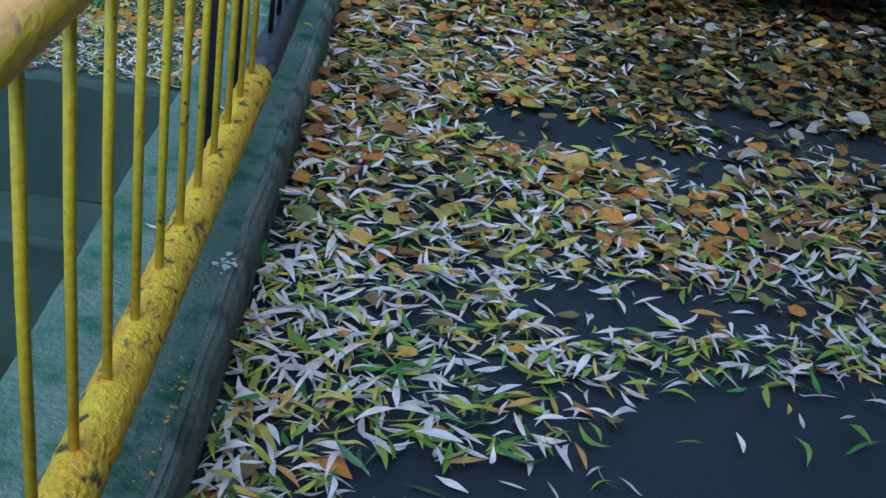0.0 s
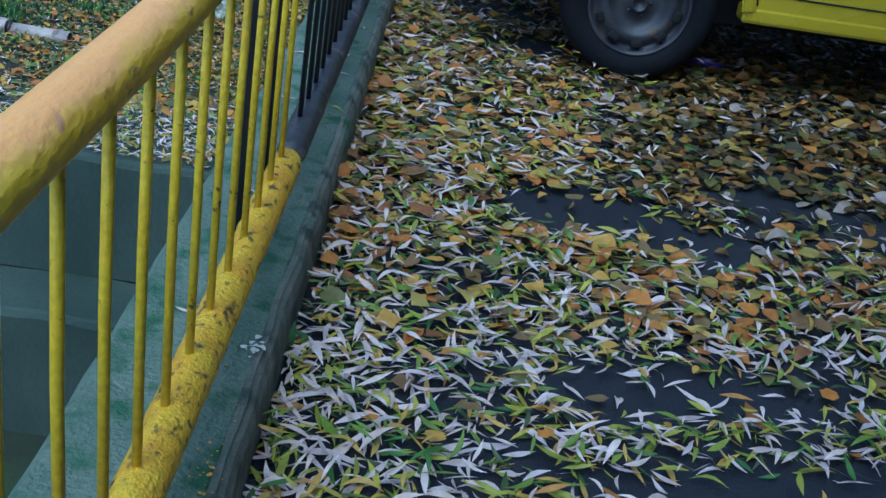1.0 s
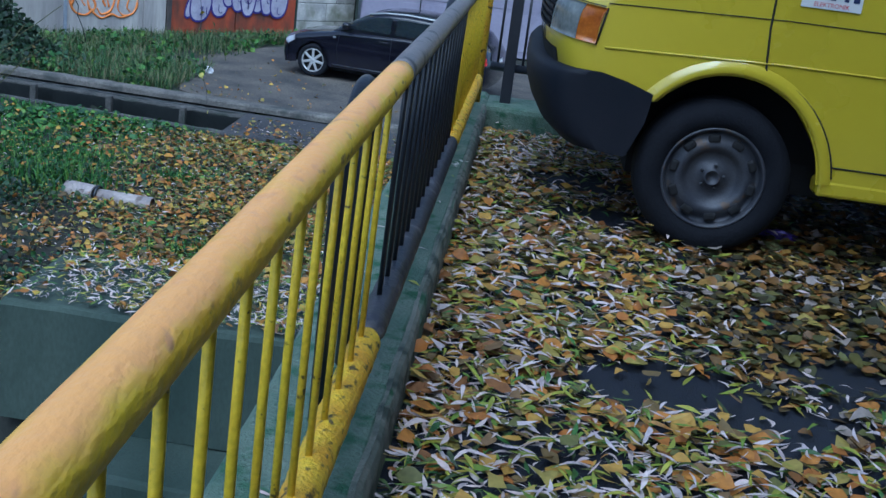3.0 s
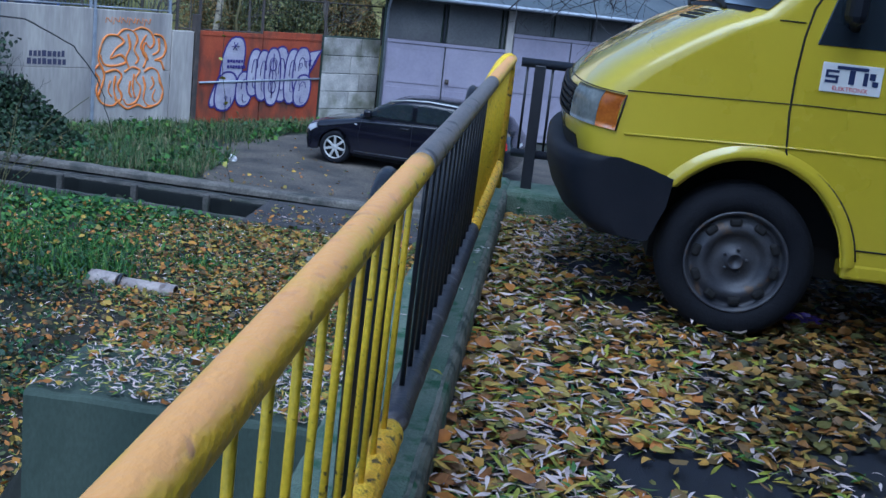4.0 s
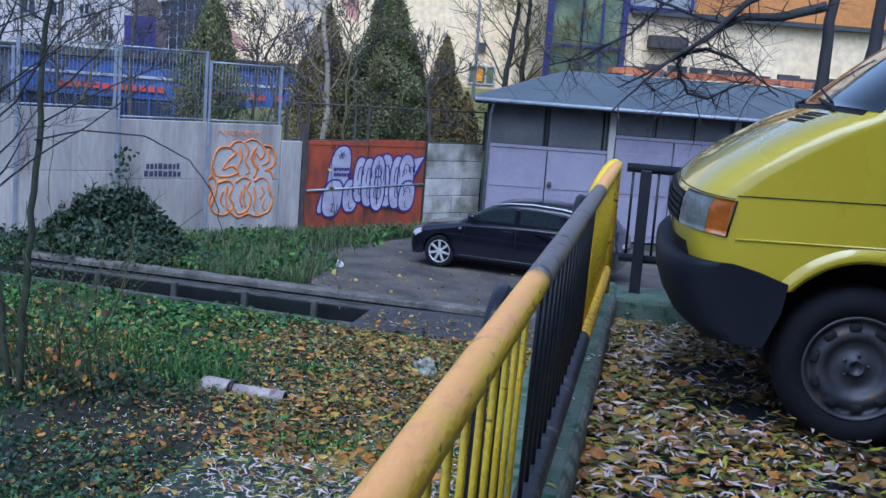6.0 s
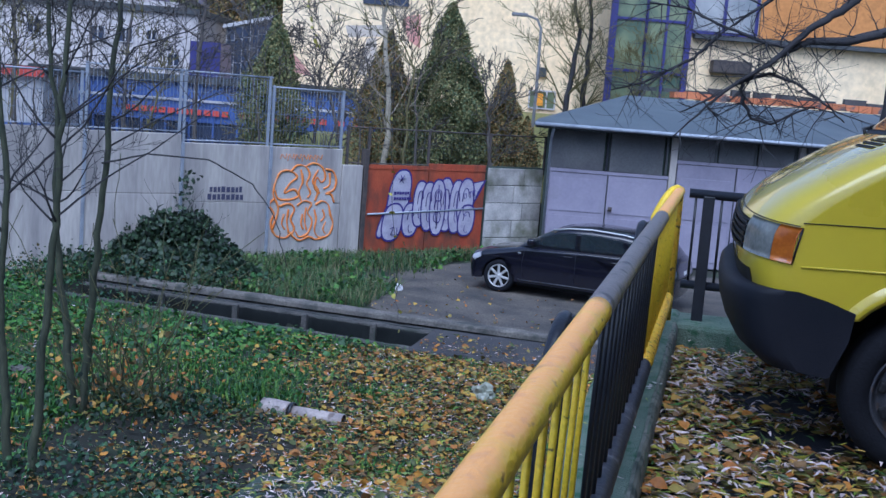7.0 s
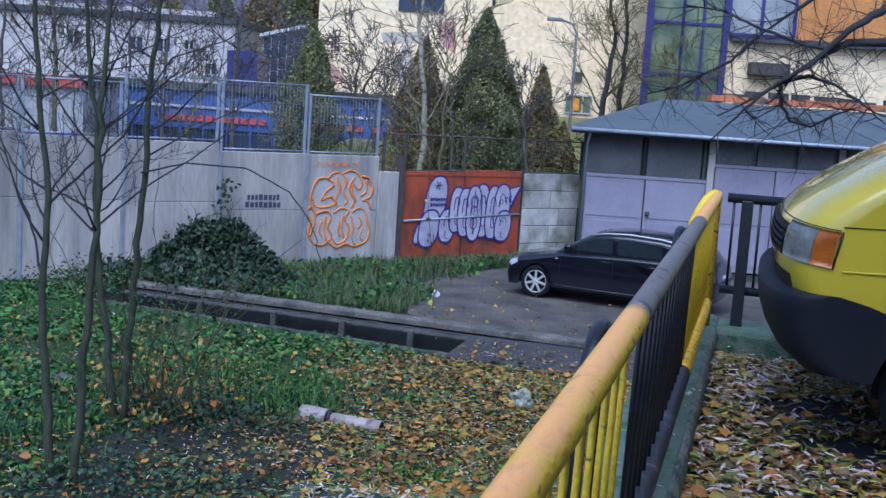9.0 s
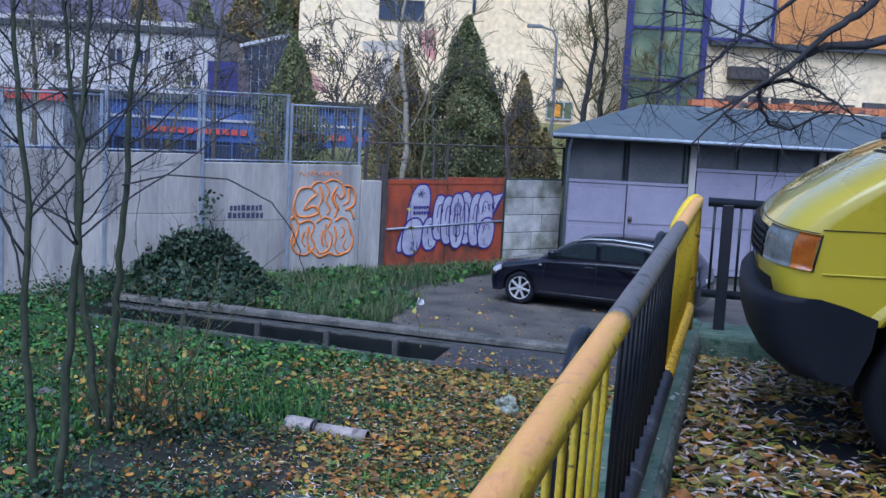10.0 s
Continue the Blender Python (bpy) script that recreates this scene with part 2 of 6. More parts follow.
# the paved yard with the parked car
yard_out = [(-6.2, 20.3), (-5.6, 18.2), (-5.0, 17.75), (6, 16.7), (30, 16.0), (30, 26.5), (-3.9, 26.6), (-5.0, 25.2), (-5.9, 23.6), (-6.3, 22.0)]
bm = bmesh.new()
f = bm.faces.new([bm.verts.new((x, y, LOW + 0.025)) for x, y in yard_out])
bmesh.ops.extrude_face_region(bm, geom=[f])
bmesh.ops.translate(bm, vec=(0, 0, -0.2), verts=[v for v in f.verts])
tagged(part("road", bm, YARD), "cracked grey asphalt of the yard", "road", kind="structure")

# ---- the platform ----
KERB_IN, KERB_OUT, KERB_TOP, CORNER = -0.185, -0.485, 0.155, 6.62
bm = bmesh.new()
add_box(bm, -0.46, 24, -14, 7.05, -3.0, -0.002)
tagged(part("pavement", bm, ASPHALT), "dark damp asphalt of the raised parking platform", "pavement", kind="structure")
kerb = thing("kerb", (0, 0, 0), "mossy grey-green concrete kerb under the railing", "kerb", kind="structure")


def rough_bar(name, x0, x1, y0, y1, z0, z1, material, parent, along="y", amp=0.006, seed=0, label=""):
    """A cast concrete beam with worn, uneven arrises."""
    length = (y1 - y0) if along == "y" else (x1 - x0)
    n = max(2, int(length / 0.045))
    sec = [(x0, z0), (x0, z1 - 0.012), (x0 + 0.012, z1), (x0 * 0.5 + x1 * 0.5, z1 + 0.002), (x1 - 0.03, z1), (x1 - 0.007, z1 - 0.012), (x1, z1 - 0.035), (x1, z0)] if along == "y" else \
          [(y0, z0), (y0, z1 - 0.03), (y0 + 0.012, z1 - 0.008), (y0 + 0.03, z1), (y1 - 0.02, z1), (y1, z1 - 0.02), (y1, z0)]
    vs, fs = [], []
    for i in range(n + 1):
        u = (y0 if along == "y" else x0) + length * i / n
        for k, (s, z) in enumerate(sec):
            w = amp * noise.noise((s * 9 + seed, u * 7, z * 9)) if 0 < k < len(sec) - 1 else 0
            w2 = amp * noise.noise((s * 9 + 40 + seed, u * 5, z * 9)) if 0 < k < len(sec) - 1 else 0
            vs.append((s + w, u, z + w2) if along == "y" else (u, s + w, z + w2))
    c = len(sec)
    for i in range(n):
        for k in range(c - 1):
            fs.append((i * c + k, i * c + k + 1, (i + 1) * c + k + 1, (i + 1) * c + k))
    fs += [tuple(range(c)), tuple(n * c + k for k in reversed(range(c)))]
    return mesh_ob(name, vs, fs, material, parent, label=label)


rough_bar("kerb_beam", KERB_OUT, KERB_IN, -2.0, 7.05, -0.35, KERB_TOP, KERB, kerb)
rough_bar("kerb_beam", KERB_IN - 0.004, 9.0, CORNER, 7.05, -0.2, KERB_TOP - 0.006, KERB, kerb, "x", seed=9)
rough_bar("worn_edge", KERB_IN - 0.030, KERB_IN + 0.003, -2.0, CORNER, 0.03, KERB_TOP + 0.001, KERB_EDGE, kerb, amp=0.006, seed=4, label="pale worn arris of the kerb")
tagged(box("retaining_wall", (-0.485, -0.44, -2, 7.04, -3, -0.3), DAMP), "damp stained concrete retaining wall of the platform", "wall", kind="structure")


def railing():
    """The yellow and black railing along the platform's edge."""
    x, top, low = -0.251, 0.917, 0.302
    ob = thing("railing", (0, 0, 0), "old steel railing in worn yellow and black sections on the kerb", "railing")
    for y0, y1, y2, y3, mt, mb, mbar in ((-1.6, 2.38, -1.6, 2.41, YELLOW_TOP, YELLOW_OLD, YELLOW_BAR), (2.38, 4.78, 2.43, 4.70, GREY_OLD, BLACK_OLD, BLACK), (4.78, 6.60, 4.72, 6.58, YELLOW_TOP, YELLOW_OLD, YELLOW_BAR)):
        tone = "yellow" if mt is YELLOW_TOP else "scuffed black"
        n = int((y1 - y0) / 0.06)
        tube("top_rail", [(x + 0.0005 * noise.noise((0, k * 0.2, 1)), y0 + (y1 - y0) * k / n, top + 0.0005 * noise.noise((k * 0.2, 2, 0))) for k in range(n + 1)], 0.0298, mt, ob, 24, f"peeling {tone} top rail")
        n = int((y3 - y2) / 0.02)
        tube("bottom_rail", [(x - 0.010 + 0.003 * noise.noise((5, k * 0.7, 1)), y2 + (y3 - y2) * k / n, low + 0.002 * noise.noise((k * 0.6, 2, 0))) for k in range(n + 1)],
             [(0.0350 + 0.0022 * noise.noise((k * 0.9, 7, 3))) * (1 if 1 < k < n - 1 else (0.93 if k in (1, n - 1) else 0.72)) for k in range(n + 1)], mb, ob, 20, f"flaking {tone} bottom rail")
        bars = [y for y in np.arange(0.850 - 16 * 0.1435, 6.6, 0.1435) if y2 < y < y3 - 0.06]
        for y in bars:
            tube("bar", [(x - 0.016, y + 0.042, low + 0.015), (x - 0.009, y + 0.014, low + 0.35), (x - 0.002, y, top)], 0.0066, mbar, ob, 10)
    for y in (2.40, 4.72):
        hoop = [(-0.334, y - 0.165, KERB_TOP - 0.01), (-0.334, y - 0.165, 0.70)] + [(-0.334 + 0.01 * math.sin(a), y - 0.165 * math.cos(a), 0.70 + 0.185 * math.sin(a)) for a in np.linspace(0.15, math.pi - 0.15, 14)] + [(-0.334, y + 0.165, 0.70), (-0.334, y + 0.165, KERB_TOP - 0.01)]
        tube("hoop", hoop, 0.019, BLACK, ob, 12, "bent black steel hoop behind the joint of the rails")
        tube("clamp", [(-0.335, y, 0.872), (x, y, top - 0.01)], 0.012, BLACK, ob, 8)
    hoop = [(-0.36, 6.34, KERB_TOP - 0.01), (-0.36, 6.34, 0.74)] + [(-0.36 + 0.10 * (k / 13), 6.47 - 0.13 * math.cos(a), 0.76 + 0.175 * math.sin(a)) for k, a in enumerate(np.linspace(0.1, math.pi / 2, 14))]
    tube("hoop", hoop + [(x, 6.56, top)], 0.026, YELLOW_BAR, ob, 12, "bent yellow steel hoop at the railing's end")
    loop = [(x - 0.008, 6.58 + 0.09 * math.sin(a), top - 0.09 + 0.09 * math.cos(a)) for a in np.linspace(0, math.pi / 2, 8)] + [(x - 0.008, 6.67, KERB_TOP)]
    tube("end_post", loop, 0.03, YELLOW_OLD, ob, 14)
    return ob


railing()


def cross_railing():
    ob = thing("cross_railing", (0, 6.8, 0), "black steel railing across the platform's end", "railing")
    tube("top_rail", [(-0.2, 0, 0.90), (9, 0, 0.90)], 0.028, BLACK, ob)
    tube("bottom_rail", [(-0.2, 0, 0.36), (9, 0, 0.36)], 0.026, BLACK, ob)
    for i, px in enumerate(np.arange(-0.085, 9, 1.9)):
        box("post", (px - 0.033, px + 0.033, -0.033, 0.033, KERB_TOP - 0.02, 0.89), BLACK, ob, 0.004)
        for k in range(14):
            bx = px - 0.075 if k == 0 else px + 0.075 + (k - 1) * 0.134
            if px - 0.075 > -0.19 or k:
                tube("bar", [(bx, 0, 0.36), (bx, 0, 0.9)], 0.008, BLACK, ob, 8)
    return ob


cross_railing()

# the headwall in the bank below the railing
head = thing("headwall", (0, 0, 0), "damp grey concrete culvert headwall covered with fallen leaves", "wall", kind="structure")
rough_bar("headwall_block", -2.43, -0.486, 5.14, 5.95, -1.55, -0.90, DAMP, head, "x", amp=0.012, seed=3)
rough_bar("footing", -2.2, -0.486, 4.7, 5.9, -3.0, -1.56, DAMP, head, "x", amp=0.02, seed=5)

# ---- the boundary wall across the yard ----
WALL_A, WALL_DIR = Vector((-12.6, 17.2, 0)), Vector((8.4, 10.4, 0)).normalized()
WALL_TURN = math.degrees(math.atan2(WALL_DIR.y, WALL_DIR.x))
WALL_M = Matrix.Translation(WALL_A) @ pose(0, 0, 0, 0, 0, WALL_TURN)
LILAC = surf("lilac_door_paint", (0.22, 0.205, 0.28), (0.29, 0.27, 0.345), 1.3, 0.6, 0.08, 14, stain=(0.17, 0.16, 0.20), stain_at=0.56, stain_scale=1.6, edge=0.25, vary=0.05, dirt=0.1)
GATE_RED = surf("rusting_red_paint", (0.30, 0.050, 0.020), (0.42, 0.09, 0.03), 2.4, 0.7, 0.4, 40, stain=(0.10, 0.04, 0.026), stain_at=0.46, stain_scale=2.2, edge=0.2, stretch=(1, 1, 0.45))
MESH_GREY = plain("wire_grey", (0.20, 0.24, 0.32), 0.6, 0.3)
MESH_DARK = plain("wire_dark", (0.06, 0.065, 0.07), 0.7)

boundary = thing("wall_boundary", WALL_A, "weathered grey concrete panel wall with steel posts", "wall", kind="structure", rz=WALL_TURN)
stops = [(-7.7, 0.42), (-5.8, 0.42), (-3.86, 0.35), (-1.93, 0.34), (0.0, 0.29), (1.86, 0.26), (3.79, 0.10), (5.72, 0.09), (7.48, -0.22)]
for (s0, z0), (s1, z1) in zip(stops, stops[1:]):
    mid = z0 - 1.16
    box("panel", (s0 + 0.03, s1 - 0.03, 0, 0.11, LOW - 0.3, mid - 0.006), CONCRETE, boundary, 0.012)
    box("panel", (s0 + 0.03, s1 - 0.03, 0.003, 0.11, mid, z0), CONCRETE, boundary, 0.012)
for s, z in stops[1:-1]:
    box("post", (s - 0.032, s + 0.032, -0.03, 0.12, LOW - 0.2, z + 0.0), GALV, boundary, 0.006)
box("pilaster", (7.46, 7.98, -0.02, 0.14, LOW - 0.3, -0.235), CONCRETE, boundary, 0.015)
box("post", (8.0, 8.1, -0.05, 0.13, LOW - 0.2, 0.12), RUST_DARK, boundary, 0.006)


def wire_fence(name, s0, s1, z0, z1, step, mat_frame, mat_wire, posts, label, wire=0.0028, cross=0.3):
    ob = thing(name, WALL_A, label, "fence", "fences on the wall", rz=WALL_TURN)
    y = 0.07
    tube("top_rail", [(s0, y, z1), (s1, y, z1)], 0.016, mat_frame, ob, 8)
    tube("low_rail", [(s0, y, z0 + 0.05), (s1, y, z0 + 0.05)], 0.014, mat_frame, ob, 8)
    for s in posts:
        box("post", (s - 0.025, s + 0.025, y - 0.025, y + 0.025, z0 - 0.1, z1 + 0.03), mat_frame, ob, 0.004)
    lines = [([(s, y, z0 + 0.05), (s, y, z1)], wire) for s in np.arange(s0, s1, step)]
    lines += [([(s0, y + 0.004, z), (s1, y + 0.004, z)], wire) for z in np.arange(z0 + cross, z1, cross)]
    tagged(tubes("wire_mesh", lines, mat_wire, ob, 3), kind="stuff")
    return ob


for (s0, z0), (s1, z1) in zip(stops[:-1], stops[1:]):
    zt = 1.30 if s0 < 1 else (1.48 if s0 < 5 else 1.30)
    wire_fence("mesh_fence", s0, s1, z0, zt, 0.075, GALV, MESH_GREY, [s0 + 0.03, s1 - 0.06], "tall grey welded-mesh fence panel on top of the concrete wall", 0.0045, 0.33)
wire_fence("frame_fence", 7.55, 13.4, -0.24, 0.58, 0.11, RUST_DARK, MESH_DARK, [7.6, 8.15, 9.77, 11.55, 13.3], "dark rusty framed wire fence above the gate", 0.0022, 0.11)


def gate():
    ob = thing("metal_gate", WALL_A, "rust-red sheet-metal gate with bubble graffiti, closed", "gate", rz=WALL_TURN)
    for a, b in ((8.12, 9.75), (9.78, 11.42)):
        leaf = box("gate_leaf", (a, b, 0.0, 0.05, LOW + 0.05, -0.24 + (0.09 if a > 9 else 0.03)), GATE_RED, ob, 0.006)
        box("frame_strip", (a, b, -0.014, -0.001, -0.30, -0.26), GATE_RED, leaf)
        box("frame_strip", (a, a + 0.05, -0.014, -0.001, LOW + 0.06, -0.31), GATE_RED, leaf)
    tube("bar", [(8.15, -0.03, -1.30), (11.4, -0.03, -1.16)], 0.022, GALV, ob, 8, "pale steel locking bar")
    white, blue = surf("graffiti_white", (0.36, 0.34, 0.45), (0.52, 0.50, 0.60), 2.5, 0.7, 0.1, 40, stain=(0.26, 0.24, 0.36), stain_at=0.56, stain_scale=4, edge=0.2), plain("graffiti_blue", (0.035, 0.022, 0.17), 0.6)

    def blob(cx, cz, rx, rz, tilt=0.0, lean=0.0, y=-0.018, n=22):
        pts = []
        for k in range(n):
            a = 2 * math.pi * k / n
            px, pz = rx * math.copysign(abs(math.cos(a)) ** 0.8, math.cos(a)), rz * math.copysign(abs(math.sin(a)) ** 0.8, math.sin(a))
            pts.append((cx + px * math.cos(tilt) - pz * math.sin(tilt) + lean * pz, cz + px * math.sin(tilt) + pz * math.cos(tilt)))
        return pts

    shapes = [(8.66, -1.42, 0.10, 0.42, -0.42, 0.0), (8.98, -0.90, 0.27, 0.58, 0.0, 0.16), (8.84, -1.48, 0.25, 0.40, 0.0, 0.14), (9.32, -1.42, 0.20, 0.36, 0, 0.05), (9.56, -1.06, 0.17, 0.50, 0, 0.05), (9.80, -1.12, 0.18, 0.54, 0, 0.02), (10.30, -1.08, 0.20, 0.60, 0, -0.02),
              (10.06, -1.14, 0.20, 0.62, 0, 0), (10.60, -1.12, 0.19, 0.60, 0, 0.04), (10.86, -1.00, 0.22, 0.52, 0, 0.05), (10.92, -1.44, 0.22, 0.34, 0, 0.1)]

    def flat(name, pts, y, mt):
        bm = bmesh.new()
        bm.faces.new([bm.verts.new((x, y, z)) for x, z in pts])
        return part(name, bm, mt, ob)

    arrow = [(10.86, -0.62), (11.38, -0.52), (11.22, -0.76), (11.06, -1.12)]
    flat("graffiti_shadow", [(x + (0.07 if x > 11.1 else 0), z + (0.035 if z > -0.7 else -0.04)) for x, z in arrow], -0.016, blue)
    flat("graffiti_bubble", arrow, -0.0168, white)
    for i, sp in enumerate(shapes):
        flat("graffiti_shadow", blob(sp[0], sp[1], sp[2] + 0.038, sp[3] + 0.042, *sp[4:]), -0.0176 - 0.0016 * i, blue)
        flat("graffiti_bubble", blob(*sp), -0.0184 - 0.0016 * i, white)

    def scrawl(pts, r=0.009):
        tube("graffiti_line", [(x, -0.037, z) for x, z in pts], r, blue, ob, 4)

    for cx, cz, rx, rz, tl, ln_ in shapes[3:]:
        scrawl([(cx + (x - cx) * 0.42, cz + (z - cz) * 0.60) for x, z in blob(cx, cz, rx, rz, tl, ln_)[1:12]])
        scrawl([(cx + (x - cx) * 0.30 + 0.02, cz - 0.18 + (z - cz) * 0.30) for x, z in blob(cx, cz, rx, rz, tl, ln_)[9:20]], 0.007)
    for cz in (-0.86, -1.12, -1.36):
        scrawl([(10.06 + 0.10 * math.cos(a), cz + 0.14 * math.sin(a)) for a in np.linspace(0, 2 * math.pi, 13)])
    scrawl([(10.06, -0.62), (10.06, -1.62)])
    for pts in ([(8.98, -0.42), (9.06, -0.60)], [(9.08, -0.42), (8.96, -0.58)], [(8.92, -0.51), (9.12, -0.50)], [(8.80, -1.62), (8.88, -1.58), (8.84, -1.70), (8.80, -1.76), (8.90, -1.76)], [(8.97, -1.60), (8.97, -1.76)],
                [(10.80, -0.84), (10.86, -0.80), (10.88, -0.90), (10.81, -0.93), (10.80, -0.84)], [(10.93, -0.78), (11.03, -0.76)], [(10.98, -0.77), (10.99, -0.91)], [(11.06, -0.74), (11.07, -0.88)], [(11.14, -0.73), (11.07, -0.81), (11.15, -0.87)]):
        scrawl(pts, 0.008)
    for k in range(2):
        [box("text_bar", (8.83 + 0.07 * q, 8.885 + 0.07 * q, -0.039, -0.036, -0.86 - 0.12 * k + 0.012 * (q % 2), -0.79 - 0.12 * k), blue, ob) for q in range(6 + k)]
    return ob


gate()

# spray paint on the concrete panels
orange = surf("graffiti_orange", (0.74, 0.20, 0.02), (0.78, 0.30, 0.07), 7, 0.7, 0.1, 60, stain=(0.55, 0.34, 0.22), stain_at=0.60, stain_scale=9, edge=0.15)
grey_ink = plain("ink_dark", (0.05, 0.05, 0.10), 0.7)
tag = thing("graffiti", WALL_A, "orange spray-painted loops on a concrete wall panel", "graffiti", rz=WALL_TURN)
rr = random.Random(4)
def sprayed(pts, r=0.033):
    """One sprayed stroke through the given places, swelling and thinning on the way."""
    sm = []
    q = [Vector((x, 0, z)) for x, z in pts]
    for i in range(len(q) - 1):
        a, b, c, d = q[max(i - 1, 0)], q[i], q[i + 1], q[min(i + 2, len(q) - 1)]
        for k in range(5):
            t = k / 5
            sm.append(0.5 * ((2 * b) + (c - a) * t + (2 * a - 5 * b + 4 * c - d) * t * t + (3 * b - a - 3 * c + d) * t ** 3))
    sm.append(q[-1])
    tube("stroke", [(v.x, -0.004, v.z) for v in sm], [r * (0.75 + 0.45 * noise.noise((v.x * 5, 0, v.z * 5))) for v in sm], orange, tag, 4)


PALE_FILL = surf("washed_white_paint", (0.44, 0.42, 0.41), (0.56, 0.53, 0.51), 2, 0.85, 0.1, 30, stain=(0.34, 0.325, 0.32), stain_at=0.58, stain_scale=3, edge=0.2)
bm = bmesh.new()
bm.faces.new([bm.verts.new((6.62 + 0.68 * math.copysign(abs(math.cos(a)) ** 0.5, math.cos(a)) * (1 + 0.08 * math.sin(5 * a)), -0.003, -1.05 + 0.74 * math.copysign(abs(math.sin(a)) ** 0.6, math.sin(a)) * (1 + 0.07 * math.cos(4 * a)))) for a in np.linspace(0, 2 * math.pi, 41)[:-1]])
part("fill", bm, PALE_FILL, tag)
for st in ([(5.86, -0.62), (5.98, -0.42), (6.2, -0.40), (6.36, -0.52), (6.2, -0.66), (6.08, -0.86), (6.3, -0.78), (6.42, -0.92), (6.2, -1.0), (5.95, -0.98), (5.86, -0.8)],
           [(6.2, -0.42), (6.34, -0.28), (6.55, -0.30), (6.66, -0.46), (6.60, -0.66), (6.7, -0.84), (6.64, -0.95)], [(6.55, -0.30), (6.74, -0.22), (6.95, -0.30), (7.04, -0.5), (6.96, -0.62), (6.84, -0.52), (6.8, -0.72), (6.92, -0.86)],
           [(7.04, -0.34), (7.22, -0.38), (7.32, -0.58), (7.26, -0.78), (7.08, -0.86), (7.22, -0.88), (7.30, -1.05)], [(5.84, -0.98), (5.74, -1.12), (5.86, -1.28), (5.8, -1.5), (5.92, -1.74), (6.16, -1.8), (6.3, -1.68)],
           [(5.98, -1.14), (6.2, -1.08), (6.34, -1.2), (6.26, -1.4), (6.36, -1.6), (6.3, -1.74)], [(6.1, -1.3), (6.06, -1.5), (6.14, -1.62)], [(6.4, -1.12), (6.56, -1.02), (6.74, -1.08), (6.66, -1.26), (6.78, -1.44), (6.7, -1.7), (6.5, -1.78), (6.4, -1.66)],
           [(6.54, -1.3), (6.52, -1.5), (6.58, -1.62)], [(6.84, -1.1), (7.0, -1.02), (7.16, -1.1), (7.22, -1.3), (7.3, -1.5), (7.22, -1.74), (7.0, -1.8), (6.86, -1.66), (6.88, -1.4), (6.82, -1.2)], [(7.02, -1.2), (7.08, -1.34), (7.0, -1.46)],
           [(5.92, -0.46), (5.82, -0.86), (5.96, -1.2), (5.84, -1.62)], [(6.44, -0.36), (6.5, -0.62), (6.42, -0.84), (6.52, -1.06)], [(6.86, -0.36), (6.74, -0.6), (6.88, -0.8), (6.82, -1.02)], [(7.14, -0.42), (7.16, -0.66), (7.02, -0.76)], [(6.2, -1.2), (6.18, -1.46), (6.24, -1.7)], [(6.62, -1.16), (6.6, -1.4), (6.66, -1.64)], [(7.12, -1.46), (7.06, -1.62), (7.14, -1.72)],
           [(6.3, -1.74), (6.5, -1.86), (6.72, -1.78), (6.9, -1.84), (7.1, -1.8)]):
    sprayed(st)
for k in range(6):
    sprayed([(5.95 + 0.17 * k, -0.16 - 0.03 * (k % 2)), (5.98 + 0.17 * k, -0.06), (6.06 + 0.17 * k, -0.14), (6.09 + 0.17 * k, -0.04)], 0.011)
ink = thing("wall_writing", WALL_A, "two short lines of dark unreadable writing on the wall", "writing", rz=WALL_TURN)
for k, (a, b) in enumerate(((4.40, 5.05), (4.36, 5.12))):
    s = a
    while s < b:
        w = 0.05 + 0.04 * rr.random()
        box("text_bar", (s, s + w, -0.006, -0.003, -0.86 - 0.15 * k, -0.76 - 0.15 * k + 0.02 * rr.random()), grey_ink, ink)
        s += w + 0.025

# coursed block wall next to the garage
bw = thing("wall_blocks", WALL_A, "stained pale concrete block wall between gate and garage", "wall", kind="structure", rz=WALL_TURN)
box("core", (11.5, 13.25, 0.03, 0.2, LOW - 0.2, -0.17), DAMP, bw)
for r in range(5):
    z0 = LOW + 0.02 + r * 0.418
    cut = 11.5 + (0.85 if r % 2 else 1.15)
    for a, b in ((11.5, cut), (cut, 13.25)):
        box("block", (a + 0.008, b - 0.008, 0.0, 0.04, z0, z0 + 0.405), BLOCKS, bw, 0.012)

# ---- the garage ----
VIEW = pose(0, 0, 0, 0, 0, 14.65)
ROOFING = surf("grey_roofing_felt", (0.068, 0.088, 0.110), (0.105, 0.128, 0.150), 0.8, 0.8, 0.3, 30, stain=(0.10, 0.12, 0.13), stain_at=0.56, stain_scale=0.7, edge=0.3)
DIRTY_GLASS = surf("dirty_dark_pane", (0.085, 0.09, 0.10), (0.13, 0.13, 0.135), 1.2, 0.35, 0.05, 20, stain=(0.05, 0.05, 0.06), stain_at=0.5, stain_scale=1.0, edge=0.3)
DARK_WOOD = surf("dark_fascia", (0.045, 0.05, 0.055), (0.075, 0.08, 0.085), 3, 0.7, 0.2, 40)
TILE = surf("orange_roof_tile", (0.50, 0.16, 0.06), (0.60, 0.22, 0.09), 4, 0.8, 0.3, 40, stain=(0.12, 0.10, 0.10), stain_at=0.58, stain_scale=2, vary=0.2)


